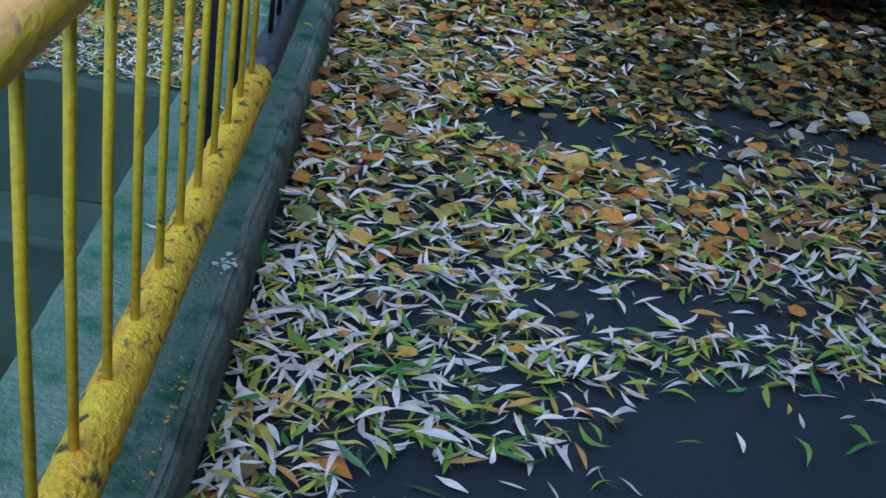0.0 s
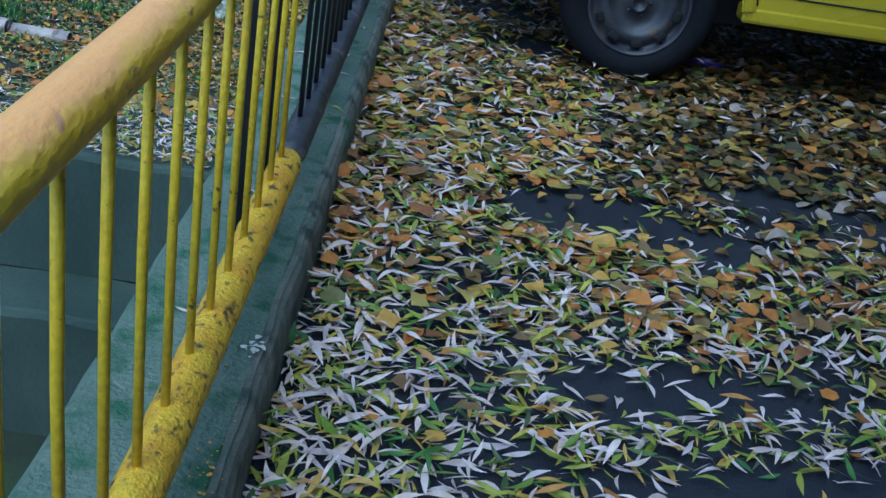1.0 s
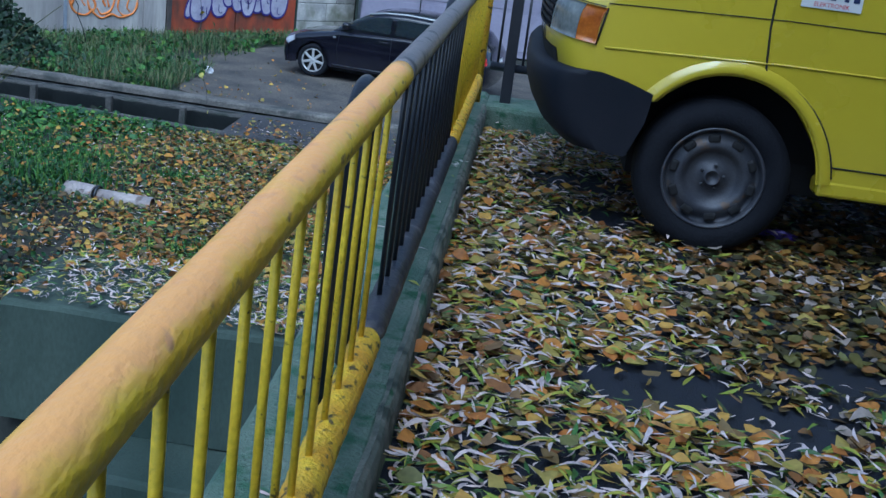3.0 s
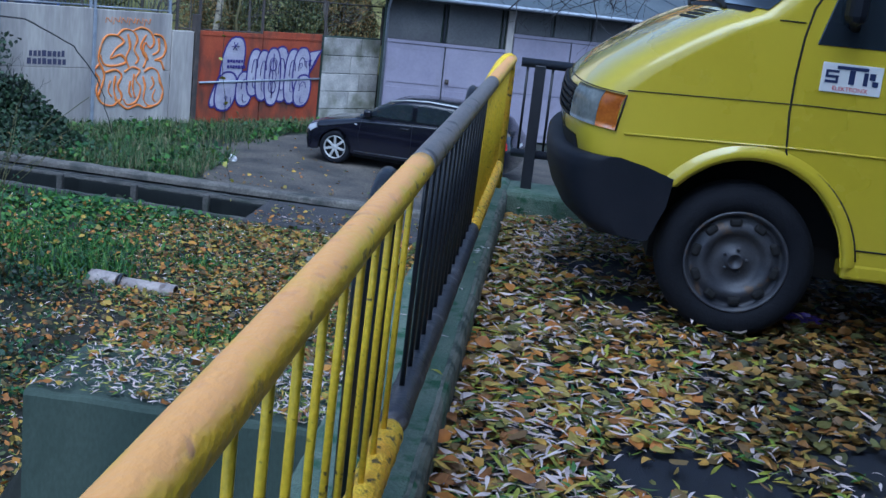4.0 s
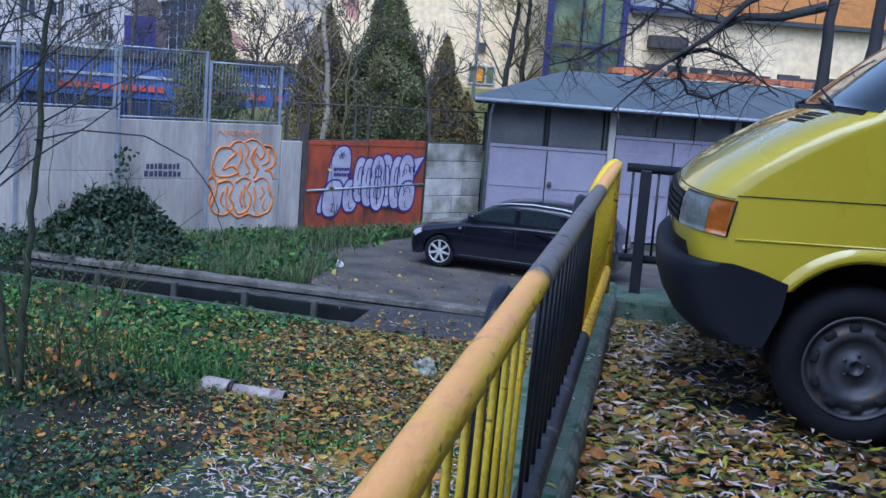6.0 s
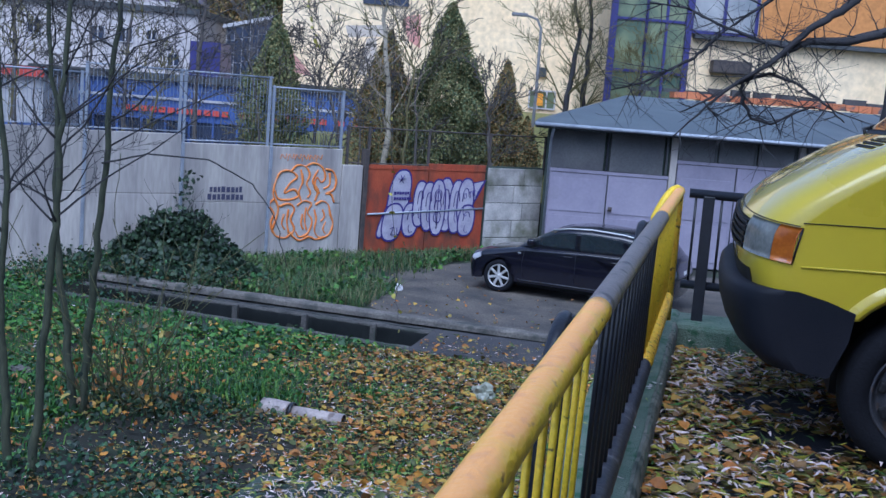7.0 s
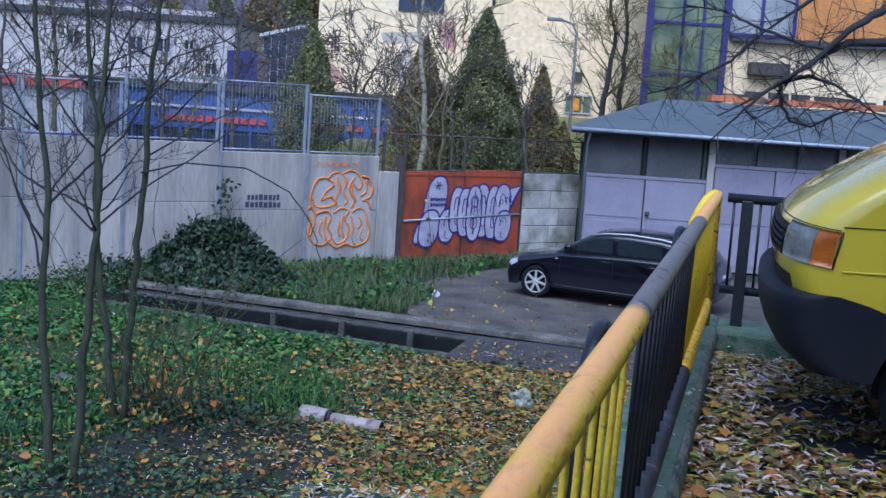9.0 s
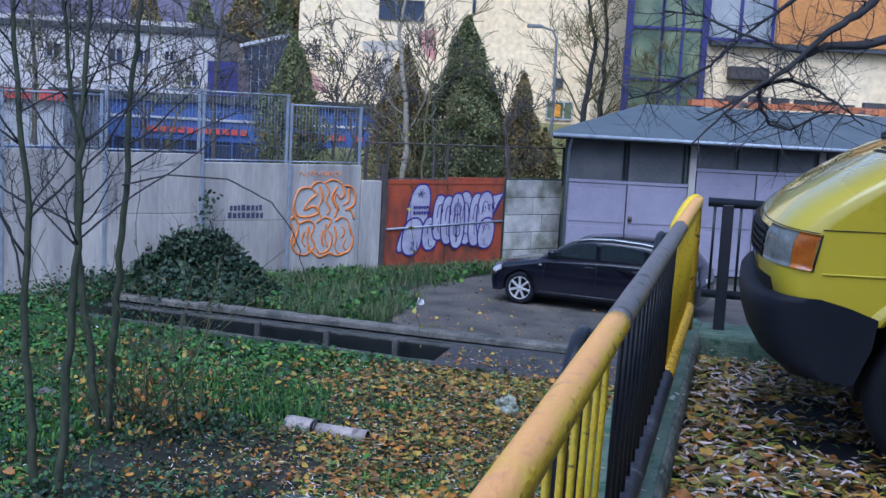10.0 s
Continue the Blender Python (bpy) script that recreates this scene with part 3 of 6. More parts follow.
def garage():
    ob = thing("garage", VIEW @ Vector((0, 0, 0)), "long low garage with lilac sheet doors and a felted roof", "garage", rz=14.65)
    d = 27.0
    box("wall", (2.82, 14.5, d + 0.06, d + 0.5, LOW - 0.1, 0.86), DAMP, ob)
    box("wall", (3.7, 14.5, d + 0.5, d + 6, LOW - 0.1, 0.84), DAMP, ob)
    e0, e1, r0, r1 = (2.38, d - 0.55, 0.97), (15.0, d - 0.55, 0.97), (5.6, d + 6.2, 1.84), (15.0, d + 6.2, 1.84)
    b0 = (3.25, d + 7.5, 0.97)
    tops = [e0, e1, r1, r0, b0]
    mesh_ob("roof", tops + [(x, y, z - 0.07) for x, y, z in tops], [(0, 1, 2, 3), (0, 3, 4), (5, 8, 7, 6), (5, 9, 8), (0, 5, 6, 1), (4, 9, 5, 0)], ROOFING, ob, False, "grey felted hipped roof")
    for k in range(11):
        x0 = 3.4 + k * 1.05
        y1, z1 = (d + 6.1, 1.83) if x0 > 5.6 else (d - 0.55 + 6.75 * (x0 - 2.38) / 3.22, 0.97 + 0.87 * (x0 - 2.38) / 3.22)
        tube("felt_seam", [(x0, d - 0.5, 0.985), (x0, y1, z1 + 0.008)], 0.012, ROOFING, ob, 5)
    box("fascia", (2.42, 15, d - 0.50, d - 0.46, 0.84, 0.93), DARK_WOOD, ob)
    tube("gutter", [(2.4, d - 0.56, 0.93), (15, d - 0.56, 0.90)], 0.045, GALV, ob, 10, "dented metal gutter")
    tube("downpipe", [(2.86, d - 0.5, 0.9), (2.86, d - 0.02, 0.6), (2.86, d - 0.02, LOW)], 0.035, GALV, ob, 10)
    for k, x0 in enumerate((2.84, 5.90, 8.96)):
        top = -0.18 if k == 0 else 0.22
        box("pillar", (x0 + 2.90, x0 + 3.06, d - 0.05, d + 0.058, LOW, 0.84), CONCRETE, ob, 0.01)
        for j in range(2):
            a = x0 + 0.03 + j * 1.44
            leaf = box("door", (a, a + 1.41, d - 0.02, d + 0.055, LOW + 0.05, top), LILAC, ob, 0.008)
            for q in range(2):
                box("door_panel", (a + 0.06, a + 1.35, d - 0.034, d - 0.021, LOW + 0.2 + q * 1.0, LOW + 1.1 + q * (0.9 if k == 0 else 1.1)), LILAC, leaf, 0.01)
        box("lintel", (x0, x0 + 2.9, d - 0.04, d + 0.055, top + 0.012, top + 0.09), LILAC, ob, 0.005)
        n = 2 if k == 0 else 3
        for j in range(n):
            w = 2.84 / n
            pane = box("window", (x0 + 0.04 + j * w, x0 + w * (j + 1) - 0.06 + (0.0 if k else -0.05), d - 0.03, d + 0.05, top + 0.10, 0.82), DIRTY_GLASS, ob, 0.006, turn=None)
            box("window_frame", (x0 + w * (j + 1) - 0.055, x0 + w * (j + 1) - 0.0, d - 0.04, d + 0.05, top + 0.10, 0.83), BLACK if k == 0 and j == 0 else DARK_WOOD, pane)
    tube("handle", [(4.40, d - 0.06, -0.93), (4.40, d - 0.06, -1.03)], 0.05, RUST_DARK, ob, 10)
    return ob


garage()

# ---- the far buildings ----
CREAM = surf("cream_render", (0.90, 0.70, 0.42), (0.93, 0.76, 0.50), 0.35, 0.9, 0.1, 4, stain=(0.66, 0.52, 0.36), stain_at=0.62, stain_scale=0.4, edge=0.3)
PALE = surf("pale_grey_render", (0.46, 0.45, 0.47), (0.58, 0.56, 0.57), 0.4, 0.9, 0.1, 4)
BLUE_CLAD = surf("blue_cladding", (0.05, 0.085, 0.26), (0.085, 0.14, 0.38), 0.8, 0.5, 0.05, 8)
BLUE_FRAME = plain("blue_frame", (0.035, 0.032, 0.15), 0.45)
GREEN_GLASS = surf("greenish_glass", (0.05, 0.09, 0.08), (0.24, 0.27, 0.15), 0.9, 0.12, 0.0, 3, dirt=0.1)
SKY_GLASS = surf("pale_glass", (0.20, 0.22, 0.24), (0.40, 0.40, 0.40), 0.6, 0.15, 0.0, 3, dirt=0.1)
DARK_GLASS = surf("dark_blue_glass", (0.02, 0.03, 0.06), (0.05, 0.06, 0.10), 0.7, 0.12, 0.0, 3, dirt=0.1)
ORANGE_CLAD = surf("orange_cladding", (0.52, 0.22, 0.05), (0.60, 0.27, 0.07), 0.5, 0.7, 0.05, 6)
RED = plain("red_paint", (0.50, 0.07, 0.05), 0.6)
PINK = surf("faded_pink_mural", (0.62, 0.28, 0.24), (0.66, 0.38, 0.32), 1, 0.9, 0.0, 4)
GREY_MURAL = surf("faded_grey_mural", (0.50, 0.44, 0.38), (0.60, 0.52, 0.43), 1.2, 0.9, 0.0, 4)


def house(name, label, u0, u1, d, z1, material, depth=10):
    ob = thing(name, (0, 0, 0), label, "building", "far buildings", rz=14.65)
    box("wall", (u0, u1, d, d + depth, LOW - 0.5, z1), material, ob)
    box("roof", (u0 - 0.2, u1 + 0.2, d - 0.2, d + depth, z1, z1 + 0.3), DARK_WOOD, ob)
    return ob


def window(parent, u0, u1, z0, z1, d, glass, frame_mat, cols=1, rows=1, bar=0.06):
    pane = box("window", (u0, u1, d - 0.02, d + 0.02, z0, z1), glass, parent)
    for i in range(cols + 1):
        u = u0 + (u1 - u0) * i / cols
        box("frame", (u - bar / 2, u + bar / 2, d - 0.09, d - 0.021, z0, z1), frame_mat, pane)
    for j in range(rows + 1):
        z = z0 + (z1 - z0) * j / rows
        box("frame", (u0, u1, d - 0.085, d - 0.021, z - bar / 2, z + bar / 2), frame_mat, pane)
    return pane


PALE_WARM = surf("pale_house_render", (0.48, 0.44, 0.43), (0.60, 0.56, 0.54), 0.5, 0.9, 0.1, 4, stain=(0.36, 0.34, 0.35), stain_at=0.56, stain_scale=0.8, edge=0.3)
cream = house("cream_building", "tall windowless cream-rendered building with a faded mural", -8.4, 14.0, 62, 14, CREAM, 14)
window(cream, -4.1, -1.7, 6.05, 7.1, 61.98, DARK_GLASS, DARK_WOOD, 4, 1, 0.05)
window(cream, 5.2, 6.6, 1.2, 2.15, 61.98, GREEN_GLASS, PALE, 3, 1, 0.08)
window(cream, 0.9, 1.05, 6.6, 8.0, 61.98, DARK_GLASS, DARK_WOOD, 1, 1, 0.03)
box("vent", (5.5, 6.0, 61.8, 61.99, 2.9, 3.4), DARK_WOOD, cream)
box("sign", (5.55, 5.95, 61.85, 61.95, 1.35, 2.0), plain("orange_sign", (0.75, 0.33, 0.02), 0.5), cream)
for pts, mt in (([(-8.35, 3.0), (-8.1, 3.5), (-7.0, 2.4), (-6.5, 1.9), (-8.0, 2.2)], PINK), ([(-1.9, 5.5), (-1.0, 5.7), (-0.9, 3.9), (-1.6, 4.3)], PINK), ([(-3.2, 2.0), (-1.2, 2.3), (-1.0, 1.9), (-3.2, 1.7)], PINK),
                ([(-5.0, 4.8), (-2.8, 5.0), (-2.7, 4.4), (-4.8, 4.2)], GREY_MURAL), ([(-4.2, 2.2), (-3.8, 4.2), (-3.3, 4.3), (-3.1, 2.4)], GREY_MURAL), ([(-2.9, 2.5), (-2.6, 3.8), (-2.2, 3.9), (-2.0, 2.6)], GREY_MURAL)):
    bm = bmesh.new()
    bm.faces.new([bm.verts.new((x, 61.985, z)) for x, z in pts])
    part("mural_shape", bm, mt, cream)

left = house("pale_house", "long pale grey house with small windows", -34, -12.0, 58, 4.5, PALE_WARM, 9)
box("parapet", (-28.0, -13.1, 57.96, 60, 4.8, 5.05), PALE_WARM, left)
for u, z, w in ((-28.5, 2.6, 0.8), (-25.2, 2.6, 0.8), (-20.6, 3.0, 0.7), (-17.4, 2.9, 0.7), (-16.0, 2.9, 0.7), (-14.6, 3.1, 0.5), (-13.5, 1.9, 0.6)):
    window(left, u, u + w, z, z + w, 57.98, DARK_GLASS, PALE, 2, 1, 0.06)
tower = thing("glass_office", (0, 0, 0), "dark glazed office with a white grid and a sloping roof", "building", "far buildings", rz=14.65)
prism("wall", [(-11.0, LOW), (-11.0, 4.1), (-8.44, 4.75), (-8.44, LOW)], 3.0, PALE, tower, m=Matrix.Translation((0, 60.0, 0)))
prism("roof", [(-11.15, 4.06), (-11.15, 4.24), (-8.44, 4.94), (-8.44, 4.76)], 3.2, PALE, tower, m=Matrix.Translation((0, 59.8, 0)))
for k in range(6):
    u0 = -10.94 + k * 0.41
    for r in range(6):
        z1 = 4.06 + 0.254 * (u0 + 10.94) - r * 0.62
        box("window", (u0, u0 + 0.36, 59.94, 59.99, z1 - 0.56, z1), DARK_GLASS, tower)
shop = house("blue_store", "low store with blue cladding and red lettering", -16.0, -1.5, 46, 1.15, BLUE_CLAD, 6)
box("band", (-16, -1.5, 45.93, 45.99, 0.42, 0.52), PALE, shop)
for u in np.arange(-12.4, -2.2, 0.36):
    if rr.random() > 0.25:
        box("lettering", (u, u + 0.26, 45.9, 45.99, -0.1, 0.12), RED, shop)
window(shop, -15.5, -2, -2.0, -0.35, 45.97, DARK_GLASS, BLUE_CLAD, 14, 1, 0.08)
box("tower", (-9.95, -8.72, 46.5, 49, 1.16, 2.85), BLUE_FRAME, shop)
kiosk = house("white_kiosk", "white flat-roofed kiosk with a red roof edge and blue base", -22.0, -13.6, 40, 1.05, PALE, 4)
box("roof_edge", (-22.1, -13.5, 39.7, 39.96, 0.98, 1.32), RED, kiosk)
box("base", (-22.0, -13.6, 39.93, 39.99, -2, -0.62), BLUE_CLAD, kiosk)

glassy = house("glazed_building", "modern building with blue-framed glazing and orange cladding", 6.6, 22, 44, 9, CREAM, 10)
for u0, u1 in ((6.6, 7.9), (7.9, 9.45)):
    window(glassy, u0, u1, 1.0, 8.8, 43.9, GREEN_GLASS, BLUE_FRAME, 2 if u0 > 7 else 1, 4, 0.10)
box("corner_post", (6.5, 6.75, 43.7, 43.89, 0, 9), BLUE_FRAME, glassy)
box("corner_post", (9.40, 9.62, 43.7, 43.89, 0, 9), BLUE_FRAME, glassy)
window(glassy, 9.62, 12.1, 4.6, 8.8, 43.9, SKY_GLASS, BLUE_FRAME, 2, 2, 0.12)
box("orange_panel", (12.25, 17, 43.88, 43.98, 4.55, 6.6), ORANGE_CLAD, glassy)
box("orange_panel", (17.04, 21.9, 43.88, 43.98, 4.55, 6.6), ORANGE_CLAD, glassy)
box("ledge", (9.75, 22, 43.6, 43.99, 4.35, 4.5), DARK_WOOD, glassy)
box("air_conditioner", (10.5, 12.0, 43.4, 43.99, 3.1, 3.6), RUST_DARK, glassy, 0.05)
annex = thing("tiled_annex", (0, 0, 0), "low annex with an orange tiled roof edge", "building", "far buildings", rz=14.65)
box("wall", (7.0, 20, 34.5, 40, LOW, 1.86), DARK_WOOD, annex)
for i in range(34):
    box("tile", (7.2 + i * 0.4, 7.58 + i * 0.4, 34.2, 34.9, 1.87 + 0.04 * rr.random(), 2.06 + 0.05 * rr.random()), TILE, annex, turn=None)
for i in range(20):
    box("loose_board", (6.3 + i * 0.7, 6.3 + i * 0.7 + 0.4 + 0.3 * rr.random(), 34.9, 35.1, 2.06, 2.14 + 0.14 * rr.random()), DARK_WOOD, annex)

# the rising lawn between the wall and the far street
LAWN = surf("pale_autumn_lawn", (0.13, 0.145, 0.035), (0.22, 0.205, 0.06), 0.6, 0.95, 0.3, 12, stain=(0.16, 0.10, 0.04), stain_at=0.55, stain_scale=1.2, edge=0.2)
lu, ld = np.linspace(-4.6, 24, 27), np.linspace(29.2, 61.5, 20)
lv = [VIEW @ Vector((u, q, -1.15 + 0.8 * smooth01((q - 29) / 12) + 1.3 * smooth01((q - 40) / 20) * smooth01((u + 4.0) / 4.0) + 0.06 * noise.noise((u, q, 2)))) for q in ld for u in lu]
lf = [(j * 27 + i, j * 27 + i + 1, (j + 1) * 27 + i + 1, (j + 1) * 27 + i) for j in range(19) for i in range(26)]
tagged(mesh_ob("lawn", lv, lf, LAWN, smooth=True), "pale yellow-green lawn rising behind the wall", "lawn", kind="structure")

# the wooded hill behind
# distance haze is put into this purple-grey colour
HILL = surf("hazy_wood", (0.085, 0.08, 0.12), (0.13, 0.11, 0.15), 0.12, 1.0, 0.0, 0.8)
hv, hf = [], []
for j in range(2):
    for i in range(61):
        u = -150 + 5 * i
        hv.append(VIEW @ Vector((u, 150 + 60 * j, LOW - 1 + (34 + 10 * noise.noise((u * 0.02, 0, 5)) + 2.5 * noise.noise((u * 0.2, 3, 5)) ) * j)))
for i in range(60):
    hf.append((i, i + 1, 62 + i, 61 + i))
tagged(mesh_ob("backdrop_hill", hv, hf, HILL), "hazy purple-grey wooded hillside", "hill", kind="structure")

# unseen walls added behind and beside the platform, to keep sun and sky off it
RENDER_GREY = surf("dark_grey_render", (0.10, 0.10, 0.11), (0.15, 0.15, 0.155), 0.6, 0.9, 0.1, 20)
tagged(box("wall_behind", (0.72, 22, -8.0, -1.0, -3.2, 9.0), RENDER_GREY), "plain grey wall added out of view behind the platform to block light", "wall", kind="structure")
tagged(box("wall_beside", (3.4, 12.0, -0.99, 3.9, -3.2, 8.5), RENDER_GREY), "plain grey wall added out of view beside the platform to block light", "wall", kind="structure")


# ---- vehicles ----
VAN_YELLOW = surf("van_yellow_paint", (0.50, 0.40, 0.010), (0.54, 0.44, 0.014), 2.0, 0.28, 0.02, 300, coat=1.0, dirt=0.06, stain=(0.40, 0.32, 0.05), stain_at=0.66, stain_scale=5, edge=0.3)
BUMPER = surf("grey_black_plastic", (0.008, 0.010, 0.017), (0.015, 0.016, 0.024), 4, 0.6, 0.15, 300)
RUBBER = surf("tyre_rubber", (0.007, 0.008, 0.013), (0.013, 0.014, 0.019), 8, 0.85, 0.3, 90)
STEEL_RIM = surf("dull_steel_wheel", (0.040, 0.043, 0.058), (0.085, 0.086, 0.10), 9, 0.5, 0.1, 120, metal=0.3, stain=(0.10, 0.07, 0.05), stain_at=0.62, stain_scale=14)
ALLOY = surf("bright_alloy", (0.52, 0.52, 0.53), (0.62, 0.62, 0.62), 8, 0.35, 0.0, 90, metal=0.5)
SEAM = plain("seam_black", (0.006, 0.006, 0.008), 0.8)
CAR_GLASS = plain("vehicle_glass", (0.018, 0.024, 0.032), 0.03)
CAR_GLASS.node_tree.nodes["Principled BSDF"].inputs["Specular IOR Level"].default_value = 1.0
for m in (BUMPER, RUBBER):
    m.node_tree.nodes["Principled BSDF"].inputs["Specular IOR Level"].default_value = 0.2
LAMP_GLASS = surf("headlamp_glass", (0.10, 0.115, 0.115), (0.24, 0.25, 0.24), 14, 0.12, 0.05, 60)
AMBER = surf("amber_lens", (0.30, 0.075, 0.006), (0.48, 0.15, 0.01), 16, 0.14, 0.05, 90)
TAIL_RED = plain("red_lens", (0.55, 0.02, 0.02), 0.15)
CAR_PAINT = surf("dark_navy_paint", (0.004, 0.004, 0.010), (0.006, 0.006, 0.014), 3, 0.14, 0.0, 200, coat=0.6, dirt=0.05)


class Shell:
    """A vehicle's skin: a long profile in x and z, swept across the width and rounded off towards both sides."""

    def __init__(self, profile, yc, hw, p=3.0, straight=False):
        pr = [(Vector((x, z)), r) for x, z, r in profile]
        self.pts, self.rho, self.yc, self.hw, self.p = [q for q, _ in pr], [r for _, r in pr], yc, hw, p
        self.nor = []
        for i in range(len(pr)):
            d = (self.pts[min(i + 1, len(pr) - 1)] - self.pts[max(i - 1, 0)]).normalized()
            inward = Vector((d.y, -d.x))
            self.nor.append(Vector((1, 0)) if straight is True else (Vector((1, -0.10)).lerp(inward, smooth01((self.pts[i].x - 1.05) / 0.6)).normalized() if straight == "nose" else inward))

    def at(self, i, a, off=0.0):
        """The point at profile place i and angle a (-90 to 90 degrees across), off metres outside the skin."""
        k = min(int(i), len(self.pts) - 2)
        f = i - k
        q, n, r = self.pts[k].lerp(self.pts[k + 1], f), self.nor[k].lerp(self.nor[k + 1], f).normalized(), self.rho[k] * (1 - f) + self.rho[k + 1] * f
        s, c = abs(math.sin(a)) ** (2 / self.p), max(math.cos(a), 0) ** (2 / self.p)
        side = math.copysign(1, a)
        q = q + n * (r * (1 - c) - off * c ** 1.5)
        return Vector((q.x, self.yc + side * (self.hw * s + off * s ** 3), q.y))

    def skin(self, name, material, parent, low, label=""):
        """The whole skin, both flanks closed down to the outline low."""
        cols = [math.radians(a) for a in np.linspace(-90, 90, 33)]
        vs = [self.at(i, a) for i in range(len(self.pts)) for a in cols]
        n = len(cols)
        fs = [(i * n + k, i * n + k + 1, (i + 1) * n + k + 1, (i + 1) * n + k) for i in range(len(self.pts) - 1) for k in range(n - 1)]
        bm = bmesh.new()
        bv = [bm.verts.new(v) for v in vs]
        for f in fs:
            bm.faces.new([bv[k] for k in f]).smooth = True
        for k, y in ((0, self.yc - self.hw), (n - 1, self.yc + self.hw)):
            ring = [bv[i * n + k] for i in range(len(self.pts))] + [bm.verts.new((x, y, z)) for x, z in low]
            bm.faces.new(ring)
        bmesh.ops.triangulate(bm, faces=[f for f in bm.faces if len(f.verts) > 4])
        return part(name, bm, material, parent, label)

    def patch(self, name, i0, i1, a0, a1, off, material, parent, label="", ni=8, na=14, thick=0.012):
        """A piece that lies on the skin."""
        vs = [self.at(i0 + (i1 - i0) * j / ni, math.radians(a0 + (a1 - a0) * k / na), o) for o in (off, off - thick) for j in range(ni + 1) for k in range(na + 1)]
        w, h = na + 1, (ni + 1) * (na + 1)
        fs = [(j * w + k, j * w + k + 1, (j + 1) * w + k + 1, (j + 1) * w + k) for j in range(ni) for k in range(na)]
        rim = [k for k in range(w)] + [j * w + na for j in range(1, ni + 1)] + [ni * w + k for k in reversed(range(na))] + [j * w for j in reversed(range(1, ni))]
        fs += [(rim[q], rim[(q + 1) % len(rim)], rim[(q + 1) % len(rim)] + h, rim[q] + h) for q in range(len(rim))]
        return mesh_ob(name, vs, fs, material, parent, True, label)


def arch(cx, cz, rx, rz, z_low, n=14):
    """The points of a wheel arch from front to back."""
    a0 = math.asin(max(min((z_low - cz) / rz, 1), -1))
    return [(cx - rx * math.cos(a), cz + rz * math.sin(a)) for a in np.linspace(a0, math.pi - a0, n)]


def steel_wheel(parent, x, y, r, out):
    """A tyre on a pressed-steel wheel; out: -1 faces the near side."""
    m = pose(x, y, r) @ Matrix.Diagonal((1, -out, 1, 1))
    wheel = lathe("wheel", [(0.0, 0.12), (0.19, 0.12), (0.19, 0.06)], BLACK, parent, 24, m=m)
    lathe("tyre", [(0.205, 0.015), (0.215, -0.004), (0.25, -0.016), (0.285, -0.012), (0.305, 0.006), (r - 0.003, 0.03), (r, 0.06), (r, 0.16), (0.305, 0.205), (0.2, 0.21), (0.2, 0.05)], RUBBER, wheel, 56, m=m)
    lathe("rim", [(0.211, 0.004), (0.213, -0.004), (0.206, -0.008), (0.199, -0.002), (0.195, 0.02), (0.184, 0.032), (0.172, 0.026), (0.158, 0.012), (0.138, 0.006), (0.122, 0.012), (0.108, 0.030), (0.100, 0.038), (0.066, 0.040), (0.06, 0.034), (0.036, 0.034), (0.033, 0.014), (0.028, 0.012), (0.022, 0.026), (0.0, 0.030)], STEEL_RIM, wheel, 60, "dull grey pressed-steel rim", m)
    for k in range(10):
        a = 2 * math.pi * (k + 0.3) / 10
        q = m @ Matrix.Rotation(a, 4, "Y") @ Matrix.Translation((0.166, 0.019, 0))
        bm = bmesh.new()
        add_box(bm, -0.019, 0.017, -0.018, 0.004, -0.026, 0.026, 0.011, q)
        part("hole", bm, SEAM, wheel)
    for k in range(5):
        a = 2 * math.pi * (k + 0.1) / 5
        c = m @ Vector((0.05 * math.cos(a), 0.034, 0.05 * math.sin(a)))
        tube("bolt", [c, c + Vector((0, 0.006 * out, 0))], 0.008, STEEL_RIM, wheel, 6)
    return wheel


def lettered(name, text, size, material, parent):
    """Flat raised letters, centred, as one mesh."""
    cu = bpy.data.curves.new(name, "FONT")
    cu.body, cu.size, cu.extrude, cu.align_x = text, size, 0.0008, "CENTER"
    tmp = new(name, cu)
    bpy.context.view_layer.update()
    me = bpy.data.meshes.new_from_object(tmp.evaluated_get(bpy.context.evaluated_depsgraph_get()))
    bpy.data.objects.remove(tmp)
    me.materials.clear()
    me.materials.append(material)
    ob = new(name, me)
    ob.parent = parent
    return ob


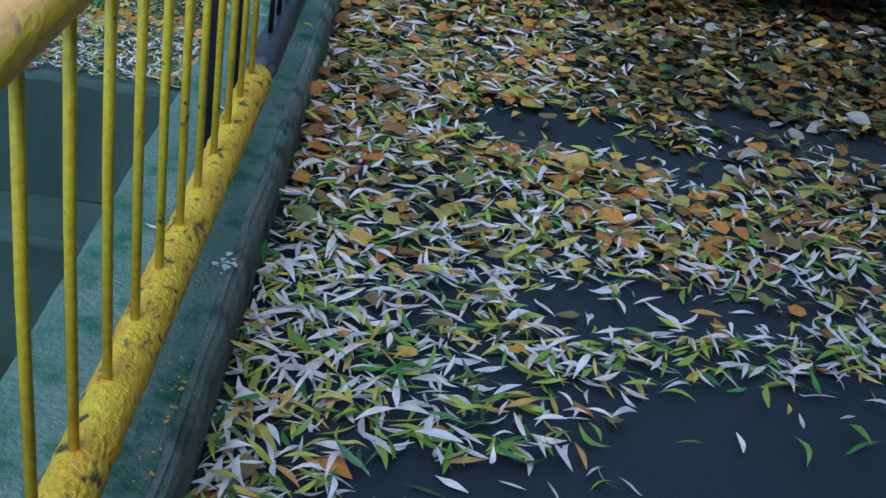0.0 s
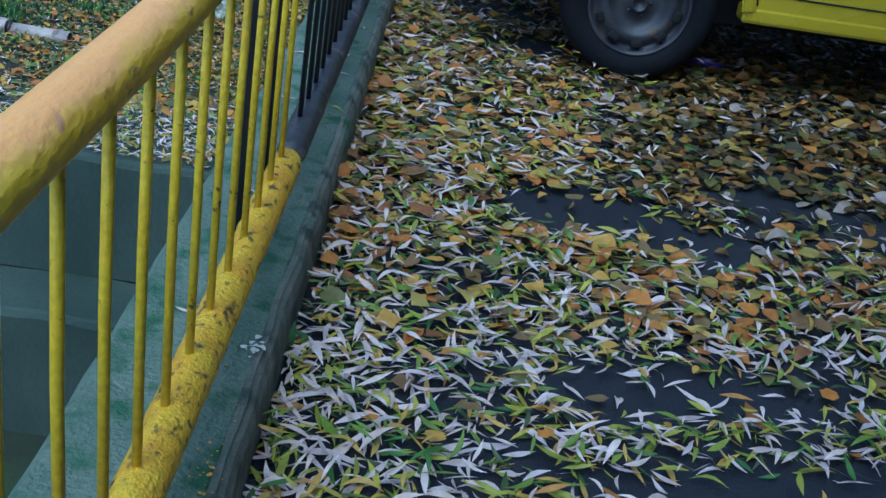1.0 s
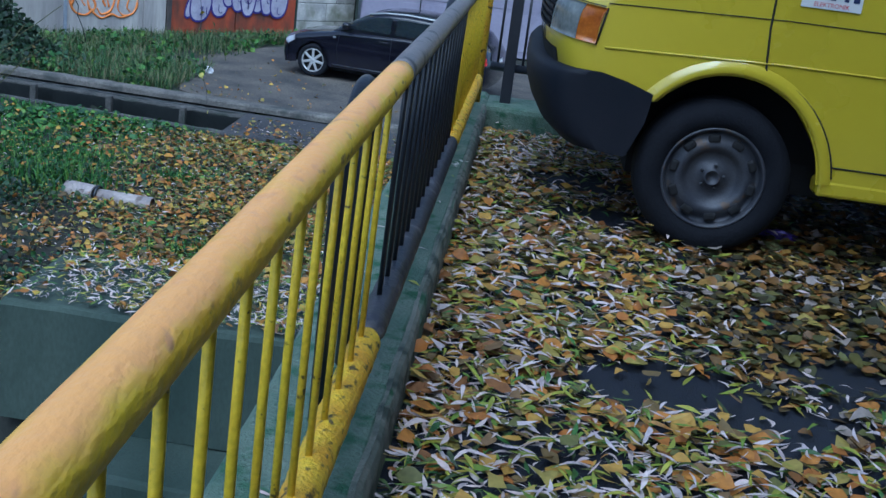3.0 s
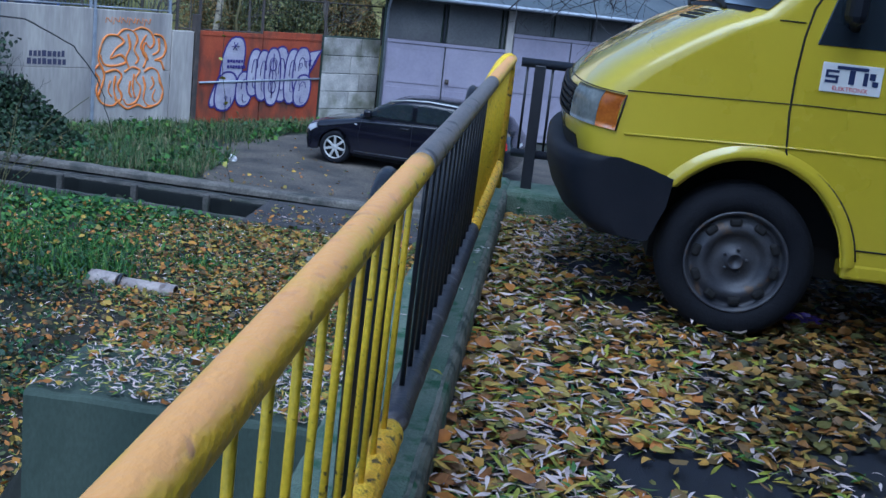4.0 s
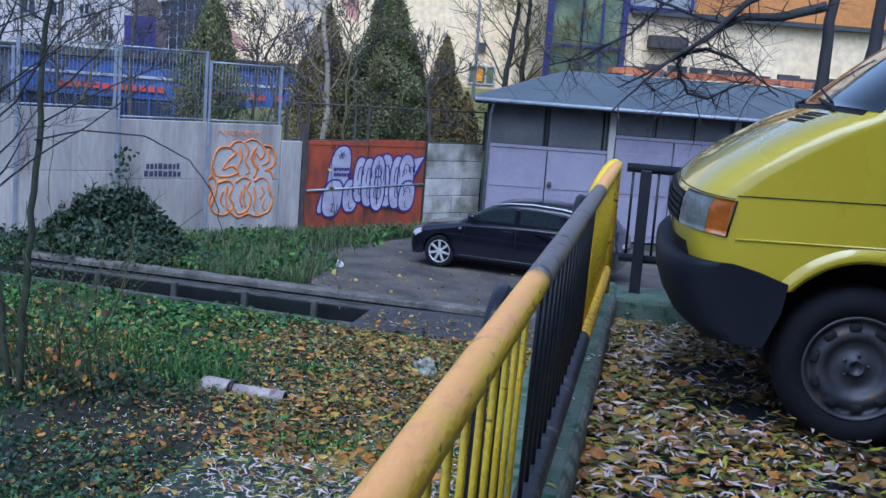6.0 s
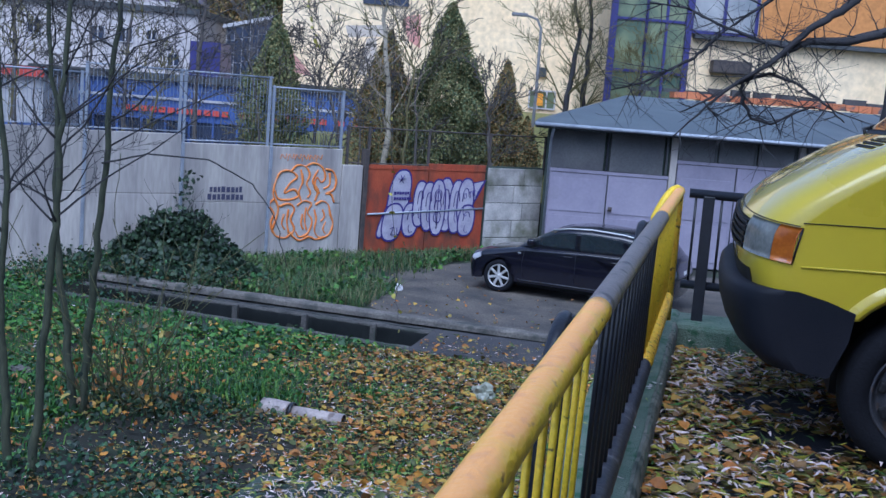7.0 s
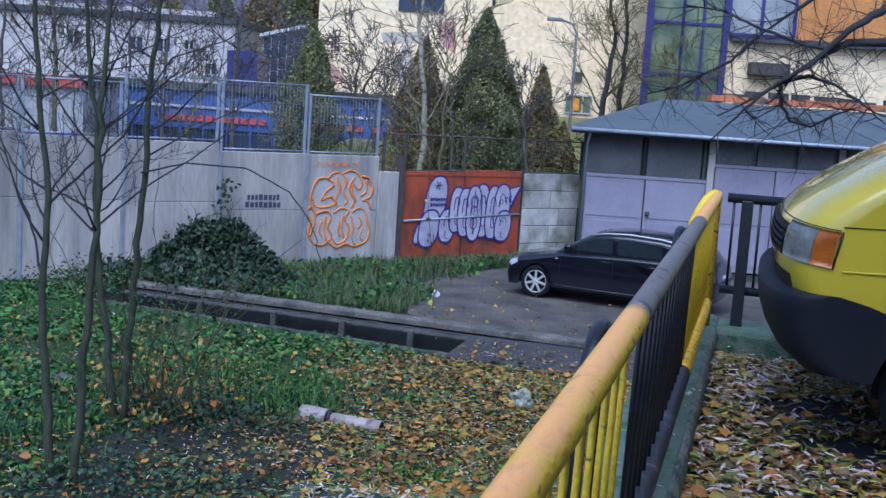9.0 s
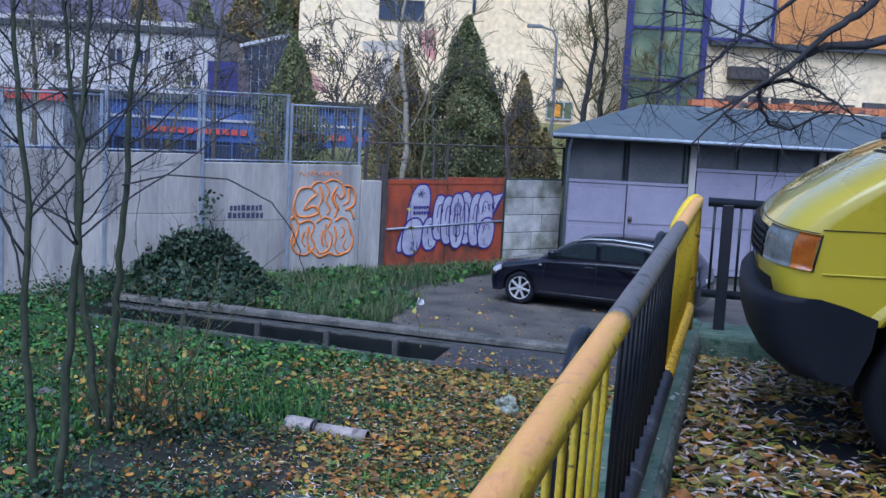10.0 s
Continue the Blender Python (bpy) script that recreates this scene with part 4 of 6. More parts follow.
def van():
    ob = thing("van", (0, 0, 0), "yellow delivery van with grey-black bumper, parked nose to the railing", "van")
    prof = [(0.13, 0.60, 0.21), (0.085, 0.68, 0.215), (0.062, 0.76, 0.22), (0.056, 0.82, 0.22), (0.058, 0.88, 0.22), (0.066, 0.935, 0.22), (0.085, 0.972, 0.22), (0.12, 1.012, 0.222), (0.175, 1.066, 0.225), (0.25, 1.122, 0.228), (0.351, 1.190, 0.23),
            (0.467, 1.262, 0.235), (0.555, 1.306, 0.238), (0.625, 1.330, 0.24), (0.70, 1.398, 0.235), (0.88, 1.552, 0.205), (1.04, 1.676, 0.17), (1.22, 1.806, 0.13), (1.34, 1.872, 0.11), (1.50, 1.915, 0.10), (1.75, 1.93, 0.10), (3.2, 1.94, 0.10), (4.6, 1.90, 0.10), (4.72, 1.80, 0.10), (4.80, 1.1, 0.06), (4.82, 0.40, 0.05)]
    sh = Shell(prof, 5.50, 0.92, 3.0, "nose")
    hub, r = (0.834, 0.322), 0.322
    low = [(4.7, 0.36)] + [(2 * 3.75 - x, z) for x, z in arch(3.75, 0.32, 0.40, 0.42, 0.36)] + [q for q in reversed(arch(hub[0] + 0.01, hub[1], 0.395, 0.428, 0.36, 24)) if q[0] > 0.8 or q[1] > 0.60] + [(0.50, 0.60)]
    body = sh.skin("body", VAN_YELLOW, ob, low)
    # bumper wraps round the nose
    bp = [(0.30, 0.372, 0.15), (0.16, 0.385, 0.18), (0.085, 0.44, 0.21), (0.040, 0.51, 0.23), (0.014, 0.58, 0.24), (0.004, 0.64, 0.245), (0.006, 0.675, 0.245), (0.022, 0.695, 0.24), (0.09, 0.70, 0.22)]
    bs = Shell(bp, 5.50, 0.945, 3.0, True)
    bs.skin("bumper", BUMPER, ob, [(0.42, 0.675), (0.53, 0.638), (0.515, 0.52), (0.46, 0.378)], "grey-black plastic bumper")
    sh.patch("bumper_grille", 1.0, 2.0, -52, 52, 0.004, SEAM, ob, "black lower grille")
    # lamps and grille
    sh.patch("headlamp", 3.1, 5.9, -76, -41, 0.008, LAMP_GLASS, ob, "clear ribbed headlamp glass")
    sh.patch("headlamp", 3.1, 5.9, 41, 76, 0.008, LAMP_GLASS, ob, "clear ribbed headlamp glass")
    for s in (-1, 1):
        sh.patch("indicator", 3.1, 5.9, s * 76.3, s * 89.9, 0.009, AMBER, ob, "amber indicator lens", na=30)
    side_y = sh.yc - sh.hw
    tube("lamp_seal", [sh.at(3.05, math.radians(-89.9), 0.006), sh.at(5.95, math.radians(-89.9), 0.006)], 0.004, SEAM, ob, 6)
    sh.patch("grille", 3.0, 5.4, -40, 40, 0.003, SEAM, ob, "black grille opening")
    for k in range(5):
        sh.patch("grille_slat", 3.1 + k * 0.46, 3.34 + k * 0.46, -40, 40, 0.014, BUMPER, ob, ni=2)
    sh.patch("bonnet_seam", 6.0, 6.07, -89, 89, 0.003, SEAM, ob, "thin shut line of the bonnet", ni=1, na=40, thick=0.004)
    # screen, cowl and wipers
    sh.patch("windscreen", 13.3, 17.3, -76, 76, 0.006, CAR_GLASS, ob, "dark reflecting windscreen", ni=12, na=30)
    sh.patch("cowl", 13.0, 13.3, -66, 66, 0.005, BUMPER, ob, "black scuttle strip", ni=2, na=24)
    for k in range(4):
        sh.patch("vent", 11.35 + k * 0.32, 11.35 + k * 0.32 + 0.18, -42, -18, 0.006, SEAM, ob, "black bonnet vent slot", ni=1, na=6)
    for a in (-40, 12):
        p0, p1, p2 = sh.at(13.0, math.radians(a), 0.012), sh.at(13.25, math.radians(a + 6), 0.03), sh.at(13.6, math.radians(a + 34), 0.018)
        wiper = tube("wiper", [p0, p1, p2], 0.009, SEAM, ob, 6, "black wiper")
        tube("wiper_blade", [sh.at(13.5, math.radians(a + 16), 0.014), sh.at(14.2, math.radians(a + 58), 0.014)], 0.007, SEAM, wiper, 5)
    # flank: creases, door, window, mirror, sign
    y = side_y - 0.0015
    # upper crease: a thin black tube stands in for its shadow line
    for z0, x0, x1, z1, mt, rad in ((0.967, 0.30, 4.6, 0.995, SEAM, 0.0022), (0.795, 0.31, 4.6, 0.828, VAN_YELLOW, 0.0045)):
        tube("crease", [(x0, y, z0), (1.0, y, z0 + 0.022), (x1, y, z1)], rad, mt, body, 6)
    door_line = [(1.10, 1.62), (1.02, 1.47), (0.965, 1.36), (0.945, 1.25), (0.935, 1.10), (0.936, 0.95), (0.950, 0.80)] + [(hub[0] + 0.01 + 0.455 * math.cos(a), hub[1] + 0.475 * math.sin(a)) for a in np.linspace(1.32, 0.15, 12)]
    tube("door_seam", [(x, y, z) for x, z in door_line], 0.0045, SEAM, body, 6, "dark shut line of the driver's door")
    tube("sill_line", [(1.25, y, 0.44), (3.3, y, 0.44)], 0.004, SEAM, body, 5)
    box("sill", (1.245, 3.33, side_y - 0.004, side_y + 0.12, 0.315, 0.385), VAN_YELLOW, ob, 0.015)
    lip = [(hub[0] + 0.01 + (0.402 + w) * math.cos(a), side_y + 0.003 - d, hub[1] + (0.434 + w) * math.sin(a)) for a in np.linspace(0.10, math.pi - 0.72, 34) for w, d in ((0.0, -0.03), (0.0, 0.016), (0.010, 0.022), (0.034, 0.017), (0.058, 0.0))]
    mesh_ob("arch_flare", lip, [(i * 5 + k, i * 5 + k + 1, i * 5 + k + 6, i * 5 + k + 5) for i in range(33) for k in range(4)], VAN_YELLOW, body, True, "yellow wheel-arch lip")
    lathe("arch_liner", [(0.43, 0.0), (0.43, 0.3), (0.0, 0.3)], SEAM, ob, 36, m=pose(hub[0] + 0.01, side_y + 0.01, hub[1] + 0.005), low=0.05)
    prism("door_window", [(0.995, 1.225), (1.04, 1.40), (1.20, 1.63), (1.32, 1.72), (1.95, 1.72), (1.95, 1.235)], 0.02, CAR_GLASS, ob, 0.004, "dark side window", Matrix.Translation((0, side_y - 0.004, 0)))
    tube("pillar_seam", [(0.84, y, 1.302), (0.94, y, 1.302)], 0.003, SEAM, body, 5)
    mirror = part("mirror", add_box(bmesh.new(), 1.06, 1.13, side_y - 0.17, side_y - 0.03, 1.31, 1.49, 0.035), BUMPER, ob, "black door mirror")
    tube("mirror_arm", [(1.10, side_y - 0.06, 1.33), (1.13, side_y + 0.01, 1.30)], 0.02, BUMPER, mirror, 8)
    box("door_handle", (1.78, 1.93, side_y - 0.02, side_y - 0.001, 1.06, 1.10), BUMPER, ob, 0.008)
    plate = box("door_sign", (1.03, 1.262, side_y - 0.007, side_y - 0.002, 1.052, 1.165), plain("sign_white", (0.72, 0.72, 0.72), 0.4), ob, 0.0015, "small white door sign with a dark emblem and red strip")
    navy, red = plain("sign_navy", (0.02, 0.03, 0.10), 0.5), plain("sign_red", (0.50, 0.05, 0.06), 0.5)
    ys = (side_y - 0.0095, side_y - 0.0075)
    for dims in ((1.045, 1.095, *ys, 1.088, 1.098), (1.045, 1.095, *ys, 1.108, 1.118), (1.045, 1.095, *ys, 1.128, 1.138), (1.085, 1.095, *ys, 1.098, 1.108), (1.045, 1.055, *ys, 1.118, 1.128), (1.085, 1.205, *ys, 1.143, 1.156), (1.135, 1.157, *ys, 1.088, 1.142), (1.19, 1.207, *ys, 1.088, 1.138), (1.212, 1.235, *ys, 1.112, 1.138), (1.225, 1.248, *ys, 1.088, 1.108)):
        box("emblem_bar", dims, navy, plate)
    word = lettered("lettering", "ELEKTRONIK", 0.0235, red, plate)
    word.matrix_world = pose(1.146, side_y - 0.0076, 1.0605, 90)
    for x in (hub[0], 3.75):
        steel_wheel(ob, x, side_y + 0.03, r, -1)
        steel_wheel(ob, x, sh.yc + sh.hw - 0.03, r, 1)
    box("underside", (0.5, 4.7, 4.9, 6.1, 0.24, 0.5), SEAM, ob)
    return ob


van()


def car():
    ob = thing("car", (-4.84, 21.36, LOW + 0.025), "dark navy five-door hatchback with silver alloy wheels, parked", "car", rz=-10)
    prof = [(0.22, 0.20, 0.14), (0.17, 0.36, 0.18), (0.15, 0.50, 0.22), (0.17, 0.64, 0.22), (0.24, 0.73, 0.2), (0.50, 0.83, 0.15), (0.85, 0.885, 0.13), (1.18, 0.945, 0.12), (1.32, 0.965, 0.1), (2.6, 0.99, 0.07), (3.9, 1.02, 0.1), (4.12, 1.0, 0.12), (4.24, 0.86, 0.14), (4.285, 0.62, 0.16), (4.26, 0.40, 0.14), (4.18, 0.26, 0.12)]
    sh = Shell(prof, 0.88, 0.88, 3.0)
    low = [(4.05, 0.25)] + [(2 * 3.43 - x, z) for x, z in arch(3.43, 0.315, 0.335, 0.36, 0.25)] + [q for q in reversed(arch(0.85, 0.315, 0.335, 0.36, 0.25))] + [(0.4, 0.23)]
    sh.skin("body", CAR_PAINT, ob, low)
    cab = [(1.12, 0.93, 0.1), (1.35, 1.06, 0.16), (1.62, 1.22, 0.17), (1.90, 1.355, 0.17), (2.15, 1.405, 0.16), (2.6, 1.425, 0.16), (3.2, 1.40, 0.16), (3.65, 1.335, 0.17), (3.95, 1.20, 0.17), (4.12, 1.0, 0.12)]
    cs = Shell(cab, 0.88, 0.80, 3.4)
    cs.skin("cabin", CAR_PAINT, ob, [(4.0, 0.9), (1.2, 0.9)])
    cs.patch("windscreen", 0.5, 3.0, -70, 70, 0.004, CAR_GLASS, ob, "sloping windscreen")
    yy = 0.08 - 0.006
    for pts in ([(1.42, 1.0), (1.66, 1.14), (1.98, 1.275), (2.32, 1.305), (2.30, 1.0)], [(2.40, 1.0), (2.41, 1.305), (2.85, 1.30), (3.2, 1.265), (3.28, 1.01)], [(3.36, 1.02), (3.30, 1.25), (3.62, 1.18), (3.72, 1.08)]):
        prism("side_window", pts, 0.02, CAR_GLASS, ob, 0.003, "tinted side window", Matrix.Translation((0, yy, 0)))
    tube("roof_rail", [(1.85, 0.135, 1.315), (2.15, 0.145, 1.37), (2.6, 0.15, 1.395), (3.2, 0.15, 1.37), (3.55, 0.145, 1.32)], 0.016, ALLOY, ob, 8, "bright roof rail")
    part("mirror", add_box(bmesh.new(), 1.42, 1.56, -0.16, 0.0, 0.99, 1.12, 0.04), CAR_PAINT, ob)
    sh.patch("headlamp", 3.2, 4.7, -88.5, -60, 0.004, plain("car_lamp", (0.35, 0.36, 0.40), 0.1), ob, "clear headlamp")
    sh.patch("grille", 2.0, 3.3, -45, 45, 0.004, SEAM, ob, "black grille")
    sh.patch("tail_lamp", 11.6, 12.5, -89.5, -66, 0.006, TAIL_RED, ob, "red tail lamp")
    sh.patch("number_plate", 12.35, 12.62, -6, 6, 0.006, plain("plate_white", (0.7, 0.7, 0.7), 0.4), ob, "white number plate")
    for x in (2.36, 3.30):
        tube("door_seam", [(x, -0.0015, 0.96), (x, -0.0015, 0.35)], 0.004, SEAM, ob, 5)
    tube("door_seam", [(1.36, -0.0015, 0.95), (1.30, -0.0015, 0.6), (1.36, -0.0015, 0.35)], 0.004, SEAM, ob, 5)
    for x in (2.12, 3.05):
        box("door_handle", (x, x + 0.18, -0.025, -0.001, 0.83, 0.86), CAR_PAINT, ob, 0.008)
    box("side_marker", (1.22, 1.27, -0.006, -0.001, 0.80, 0.825), ALLOY, ob)
    tube("sill_trim", [(1.25, -0.004, 0.30), (3.0, -0.004, 0.30)], 0.012, STEEL_RIM, ob, 6)
    for x in (0.85, 3.43):
        for y, out in ((0.01, -1), (1.75, 1)):
            m = pose(x, y, 0.315) @ Matrix.Diagonal((1, -out, 1, 1))
            wheel = lathe("wheel", [(0.0, 0.09), (0.2, 0.08), (0.2, 0.05)], SEAM, ob, 20, m=m)
            lathe("tyre", [(0.218, 0.015), (0.225, -0.004), (0.28, -0.004), (0.31, 0.02), (0.315, 0.05), (0.315, 0.18), (0.2, 0.2)], RUBBER, wheel, 36, m=m)
            lathe("rim", [(0.22, 0.0), (0.218, -0.008), (0.205, -0.004), (0.2, 0.03)], ALLOY, wheel, 36, "bright alloy rim", m)
            lathe("hub", [(0.06, 0.02), (0.055, 0.002), (0.0, 0.0)], ALLOY, wheel, 16, m=m)
            for k in range(7):
                q = m @ Matrix.Rotation(2 * math.pi * k / 7 + 0.2, 4, "Y")
                part("spoke", add_box(bmesh.new(), 0.04, 0.208, -0.004, 0.02, -0.024, 0.024, 0.008, q), ALLOY, wheel)
        lathe("arch_liner", [(0.36, 0.0), (0.36, 0.25), (0, 0.25)], SEAM, ob, 24, m=pose(x, 0.012, 0.32), low=-0.06)
    box("underside", (0.5, 3.9, 0.2, 1.56, 0.16, 0.4), SEAM, ob)
    return ob


car()

# ---- fallen leaves ----
WILLOW = leafy("fallen_willow_leaves", [(0.60, 0.51, 0.50), (0.52, 0.45, 0.47), (0.26, 0.28, 0.03), (0.64, 0.54, 0.52), (0.44, 0.30, 0.06), (0.50, 0.43, 0.44), (0.58, 0.46, 0.43), (0.34, 0.34, 0.035), (0.56, 0.46, 0.43), (0.14, 0.21, 0.02), (0.46, 0.38, 0.39)], 0.5)
GREENISH = leafy("green_willow_leaves", [(0.04, 0.10, 0.02), (0.15, 0.22, 0.03), (0.34, 0.28, 0.03), (0.08, 0.12, 0.03), (0.36, 0.19, 0.04), (0.05, 0.07, 0.025), (0.07, 0.16, 0.03), (0.24, 0.30, 0.03)], 0.5)
BROWN = leafy("brown_broad_leaves", [(0.34, 0.13, 0.02), (0.20, 0.085, 0.02), (0.42, 0.18, 0.025), (0.18, 0.11, 0.045), (0.42, 0.25, 0.04), (0.16, 0.11, 0.04), (0.30, 0.24, 0.05), (0.13, 0.13, 0.035)], 0.6)


def litter(name, spots, material, label, long=(0.045, 0.088), wide=0.165, tilt=0.35, seed=1, broad=False, lift=0.03):
    """Many single leaves, each bent along its rib."""
    rng = np.random.default_rng(seed)
    vs, fs = [], []
    for x, y, z, s in spots:
        L = rng.uniform(*long) * s
        W = L * (rng.uniform(0.55, 0.8) if broad else wide * rng.uniform(0.75, 1.25))
        yaw, roll, pitch = rng.uniform(0, 2 * math.pi), rng.normal(0, tilt), rng.normal(0, tilt * 0.45)
        curl, sway, fold = rng.normal(0.03, 0.10) * L, rng.normal(0, 0.07) * L, rng.uniform(0.05, 0.35)
        n = 4 if broad else 5
        m = Euler((roll, pitch, yaw)).to_matrix()
        o = Vector((x, y, z + abs(rng.normal(0, lift))))
        b = len(vs)
        prof = [0.05, 0.75, 1.0, 0.72, 0.04] if broad else [0.05, 0.62, 1.0, 0.92, 0.5, 0.02]
        for i in range(n + 1):
            t = i / n
            w = W / 2 * prof[i] * (1 + (rng.normal(0, 0.22) if broad else 0))
            cx, cy, cz = (t - 0.5) * L, sway * math.sin(math.pi * t), curl * (math.sin(math.pi * t) - 0.5)
            for q in (-1, 0, 1):
                v = m @ Vector((cx, cy + q * w, cz + abs(q) * w * fold))
                vs.append((o.x + v.x, o.y + v.y, max(o.z + v.z, z + 0.001)))
        for i in range(n):
            for q in range(2):
                a = b + i * 3 + q
                fs.append((a, a + 1, a + 4, a + 3))
    ob = mesh_ob(name, vs, fs, material, None, True)
    return tagged(ob, label, "leaves", kind="stuff")


BARE = [(0.98, 1.62, 0.44, 0.23), (1.45, 1.74, 0.42, 0.24), (0.40, 1.40, 0.34, 0.09), (0.52, 2.03, 0.17, 0.075), (0.80, 2.12, 0.22, 0.06), (0.55, 3.06, 0.27, 0.15), (0.90, 2.92, 0.20, 0.12), (1.18, 3.34, 0.26, 0.10), (1.55, 3.22, 0.24, 0.12), (1.9, 2.4, 0.4, 0.2), (0.45, 4.9, 0.25, 0.15), (0.35, 5.5, 0.25, 0.22)]


def cover(x, y):
    """How thickly leaves lie on the platform, 0 to 1."""
    c = 0.82 + 0.3 * noise.noise((x * 2.3, y * 2.3, 1))
    for bx, by, rx, ry in BARE:
        d = ((x - bx) / rx) ** 2 + ((y - by) / ry) ** 2
        if d < 2.0:
            c = min(c, 0.06 + 0.7 * smooth01((d - 0.65) / 0.9))
    if y < 1.75:
        c *= 0.35 + 0.65 * smooth01((0.55 - x) / 0.3)
    if x < KERB_IN + 0.22:
        c = max(c, 0.75)
    return c


rng = np.random.default_rng(7)
fine_spots, green_spots, broad_spots, shade_spots = [], [], [], []
for _ in range(44000):
    x, y = KERB_IN + 0.01 + 3.4 * rng.random() ** 1.25, 1.0 + 5.55 * rng.random()
    if rng.random() < cover(x, y):
        far = smooth01((y - 1.75) / 1.1)
        k = rng.random()
        # swaps in darker leaves beside the van; its shade is in their colour
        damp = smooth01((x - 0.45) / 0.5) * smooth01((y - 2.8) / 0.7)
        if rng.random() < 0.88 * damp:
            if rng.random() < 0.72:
                shade_spots.append((x, y, 0.002, rng.uniform(0.5, 0.95)))
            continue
        if x < KERB_IN + 0.02 and y > CORNER:
            continue
        if k < 0.66 - 0.20 * far:
            fine_spots.append((x, y, 0.004, rng.uniform(0.75, 1.15)))
        elif k < 0.86 - 0.18 * far:
            green_spots.append((x, y, 0.002, 1.0))
        elif rng.random() < 0.10 + 0.75 * far:
            broad_spots.append((x, y, 0.003, rng.uniform(0.5, 1.0)))
# the litter thins out over the rest of the platform
for _ in range(9000):
    x, y = KERB_IN + 0.02 + 7.0 * rng.random(), -2.6 + 9.0 * rng.random()
    away = math.hypot(max(x - 3.2, 0), max(1.0 - y, 0))
    if away > 0 and rng.random() < 1.1 * math.exp(-away / 0.9) * (0.7 + 0.9 * noise.noise((x * 1.7, y * 1.7, 9))):
        (broad_spots if rng.random() < 0.3 else fine_spots).append((x, y, 0.004, 0.9))
litter("willow_leaf_litter", fine_spots, WILLOW, "pale pinkish fallen willow leaves strewn over the asphalt", seed=2)
litter("green_leaf_litter", green_spots, GREENISH, "green and yellow fallen willow leaves on the asphalt", seed=3, lift=0.022)
litter("broad_leaf_litter", broad_spots, BROWN, "brown curled broad leaves among the willow leaves", (0.05, 0.10), seed=4, broad=True, tilt=0.3, lift=0.025)
# brown and olive leaf tones, darkened to carry the shade by the van
SHADE_LEAF = leafy("van_shade_leaves", [(0.13, 0.066, 0.014), (0.065, 0.042, 0.014), (0.20, 0.095, 0.018), (0.06, 0.060, 0.018), (0.24, 0.14, 0.025), (0.04, 0.035, 0.016), (0.11, 0.10, 0.022), (0.30, 0.25, 0.22)], 0.55)
litter("shade_leaf_litter", shade_spots, SHADE_LEAF, "brown and olive leaves beside the van, darkened for the shade there", (0.05, 0.095), seed=9, broad=True, tilt=0.3, lift=0.02)

# single leaves and paint flakes on the kerb
kerb_spots = [(KERB_OUT + 0.02 + 0.25 * rng.random(), 1.0 + 5.4 * rng.random(), KERB_TOP + 0.004, 0.8) for _ in range(26)]
litter("kerb_leaf", kerb_spots, WILLOW, "a few pale leaves lying on the kerb", seed=5, lift=0.002, tilt=0.1)
FLAKE = plain("orange_paint_flake", (0.62, 0.32, 0.03), 0.6)
chips = [(-0.222 + 0.016 * rng.normal(), 1.25 + 0.22 * rng.normal(), KERB_TOP + 0.003, 0.08 + 0.16 * rng.random() ** 2) for _ in range(60)]
litter("paint_flakes", chips, FLAKE, "orange flakes of peeled paint on the kerb", (0.03, 0.06), seed=6, broad=True, tilt=0.08, lift=0.001)
WHITE_SPOT = plain("bird_lime", (0.62, 0.60, 0.58), 0.8)
drops = [(-0.215 + 0.012 * rng.normal(), 1.80 + 0.02 * rng.normal(), KERB_TOP + 0.004, 0.12 + 0.3 * rng.random()) for _ in range(16)] + [(-0.24 + 0.02 * rng.normal(), 4.98 + 0.06 * rng.normal(), KERB_TOP + 0.004, 0.5) for _ in range(12)]
litter("bird_droppings", drops, WHITE_SPOT, "white bird droppings on the kerb", (0.02, 0.06), seed=8, broad=True, tilt=0.05, lift=0.001)

# leaves on the headwall and the bank
def hollow(x, y):
    """Below 1 in the damp hollow at the foot of the bank."""
    return ((x + 5.0) / 1.15) ** 2 + ((y - 9.8) / 1.35) ** 2 + 0.5 * noise.noise((x * 1.5, y * 1.5, 6))


low_fine, low_broad, low_green = [], [], []
for _ in range(2600):
    x, y = -2.4 + 1.88 * rng.random() ** 0.8, 5.17 + 0.74 * rng.random()
    if rng.random() < 0.2:
        (low_broad if rng.random() < 0.3 else low_green).append((x, y, -0.888, 0.7))
    else:
        low_fine.append((x, y, -0.888, rng.uniform(0.6, 1.0)))
for _ in range(64000):
    x, y = -11.6 + 11.0 * rng.random() ** 0.7, 5.95 + 9.3 * rng.random() ** 0.85
    dens = 0.72 * smooth01((x + 6.0) / 2.8) + 0.26 + 0.35 * noise.noise((x * 0.8, y * 0.8, 4))
    pit = hollow(x, y)
    if rng.random() < dens * (1 if pit > 1 else 0.55):
        k = rng.random() if pit > 1 else 0.1 + 0.5 * rng.random()
        z = lie(x, y) + 0.012
        if k < 0.34 + 0.10 * smooth01((x + 5.2) / 1.5):
            low_broad.append((x, y, z, rng.uniform(0.55, 1.1)))
        elif k < 0.54 + 0.12 * smooth01((x + 5.2) / 1.5):
            low_fine.append((x, y, z, 1.0))
        else:
            low_green.append((x, y, z, 1.1))
for _ in range(700):
    x, y = -4.0 + 5.0 * rng.random(), 15.42 + 1.1 * rng.random() ** 1.6
    (low_broad if rng.random() < 0.5 else low_fine).append((x, y, LOW + 0.062, rng.uniform(0.6, 1.0)))
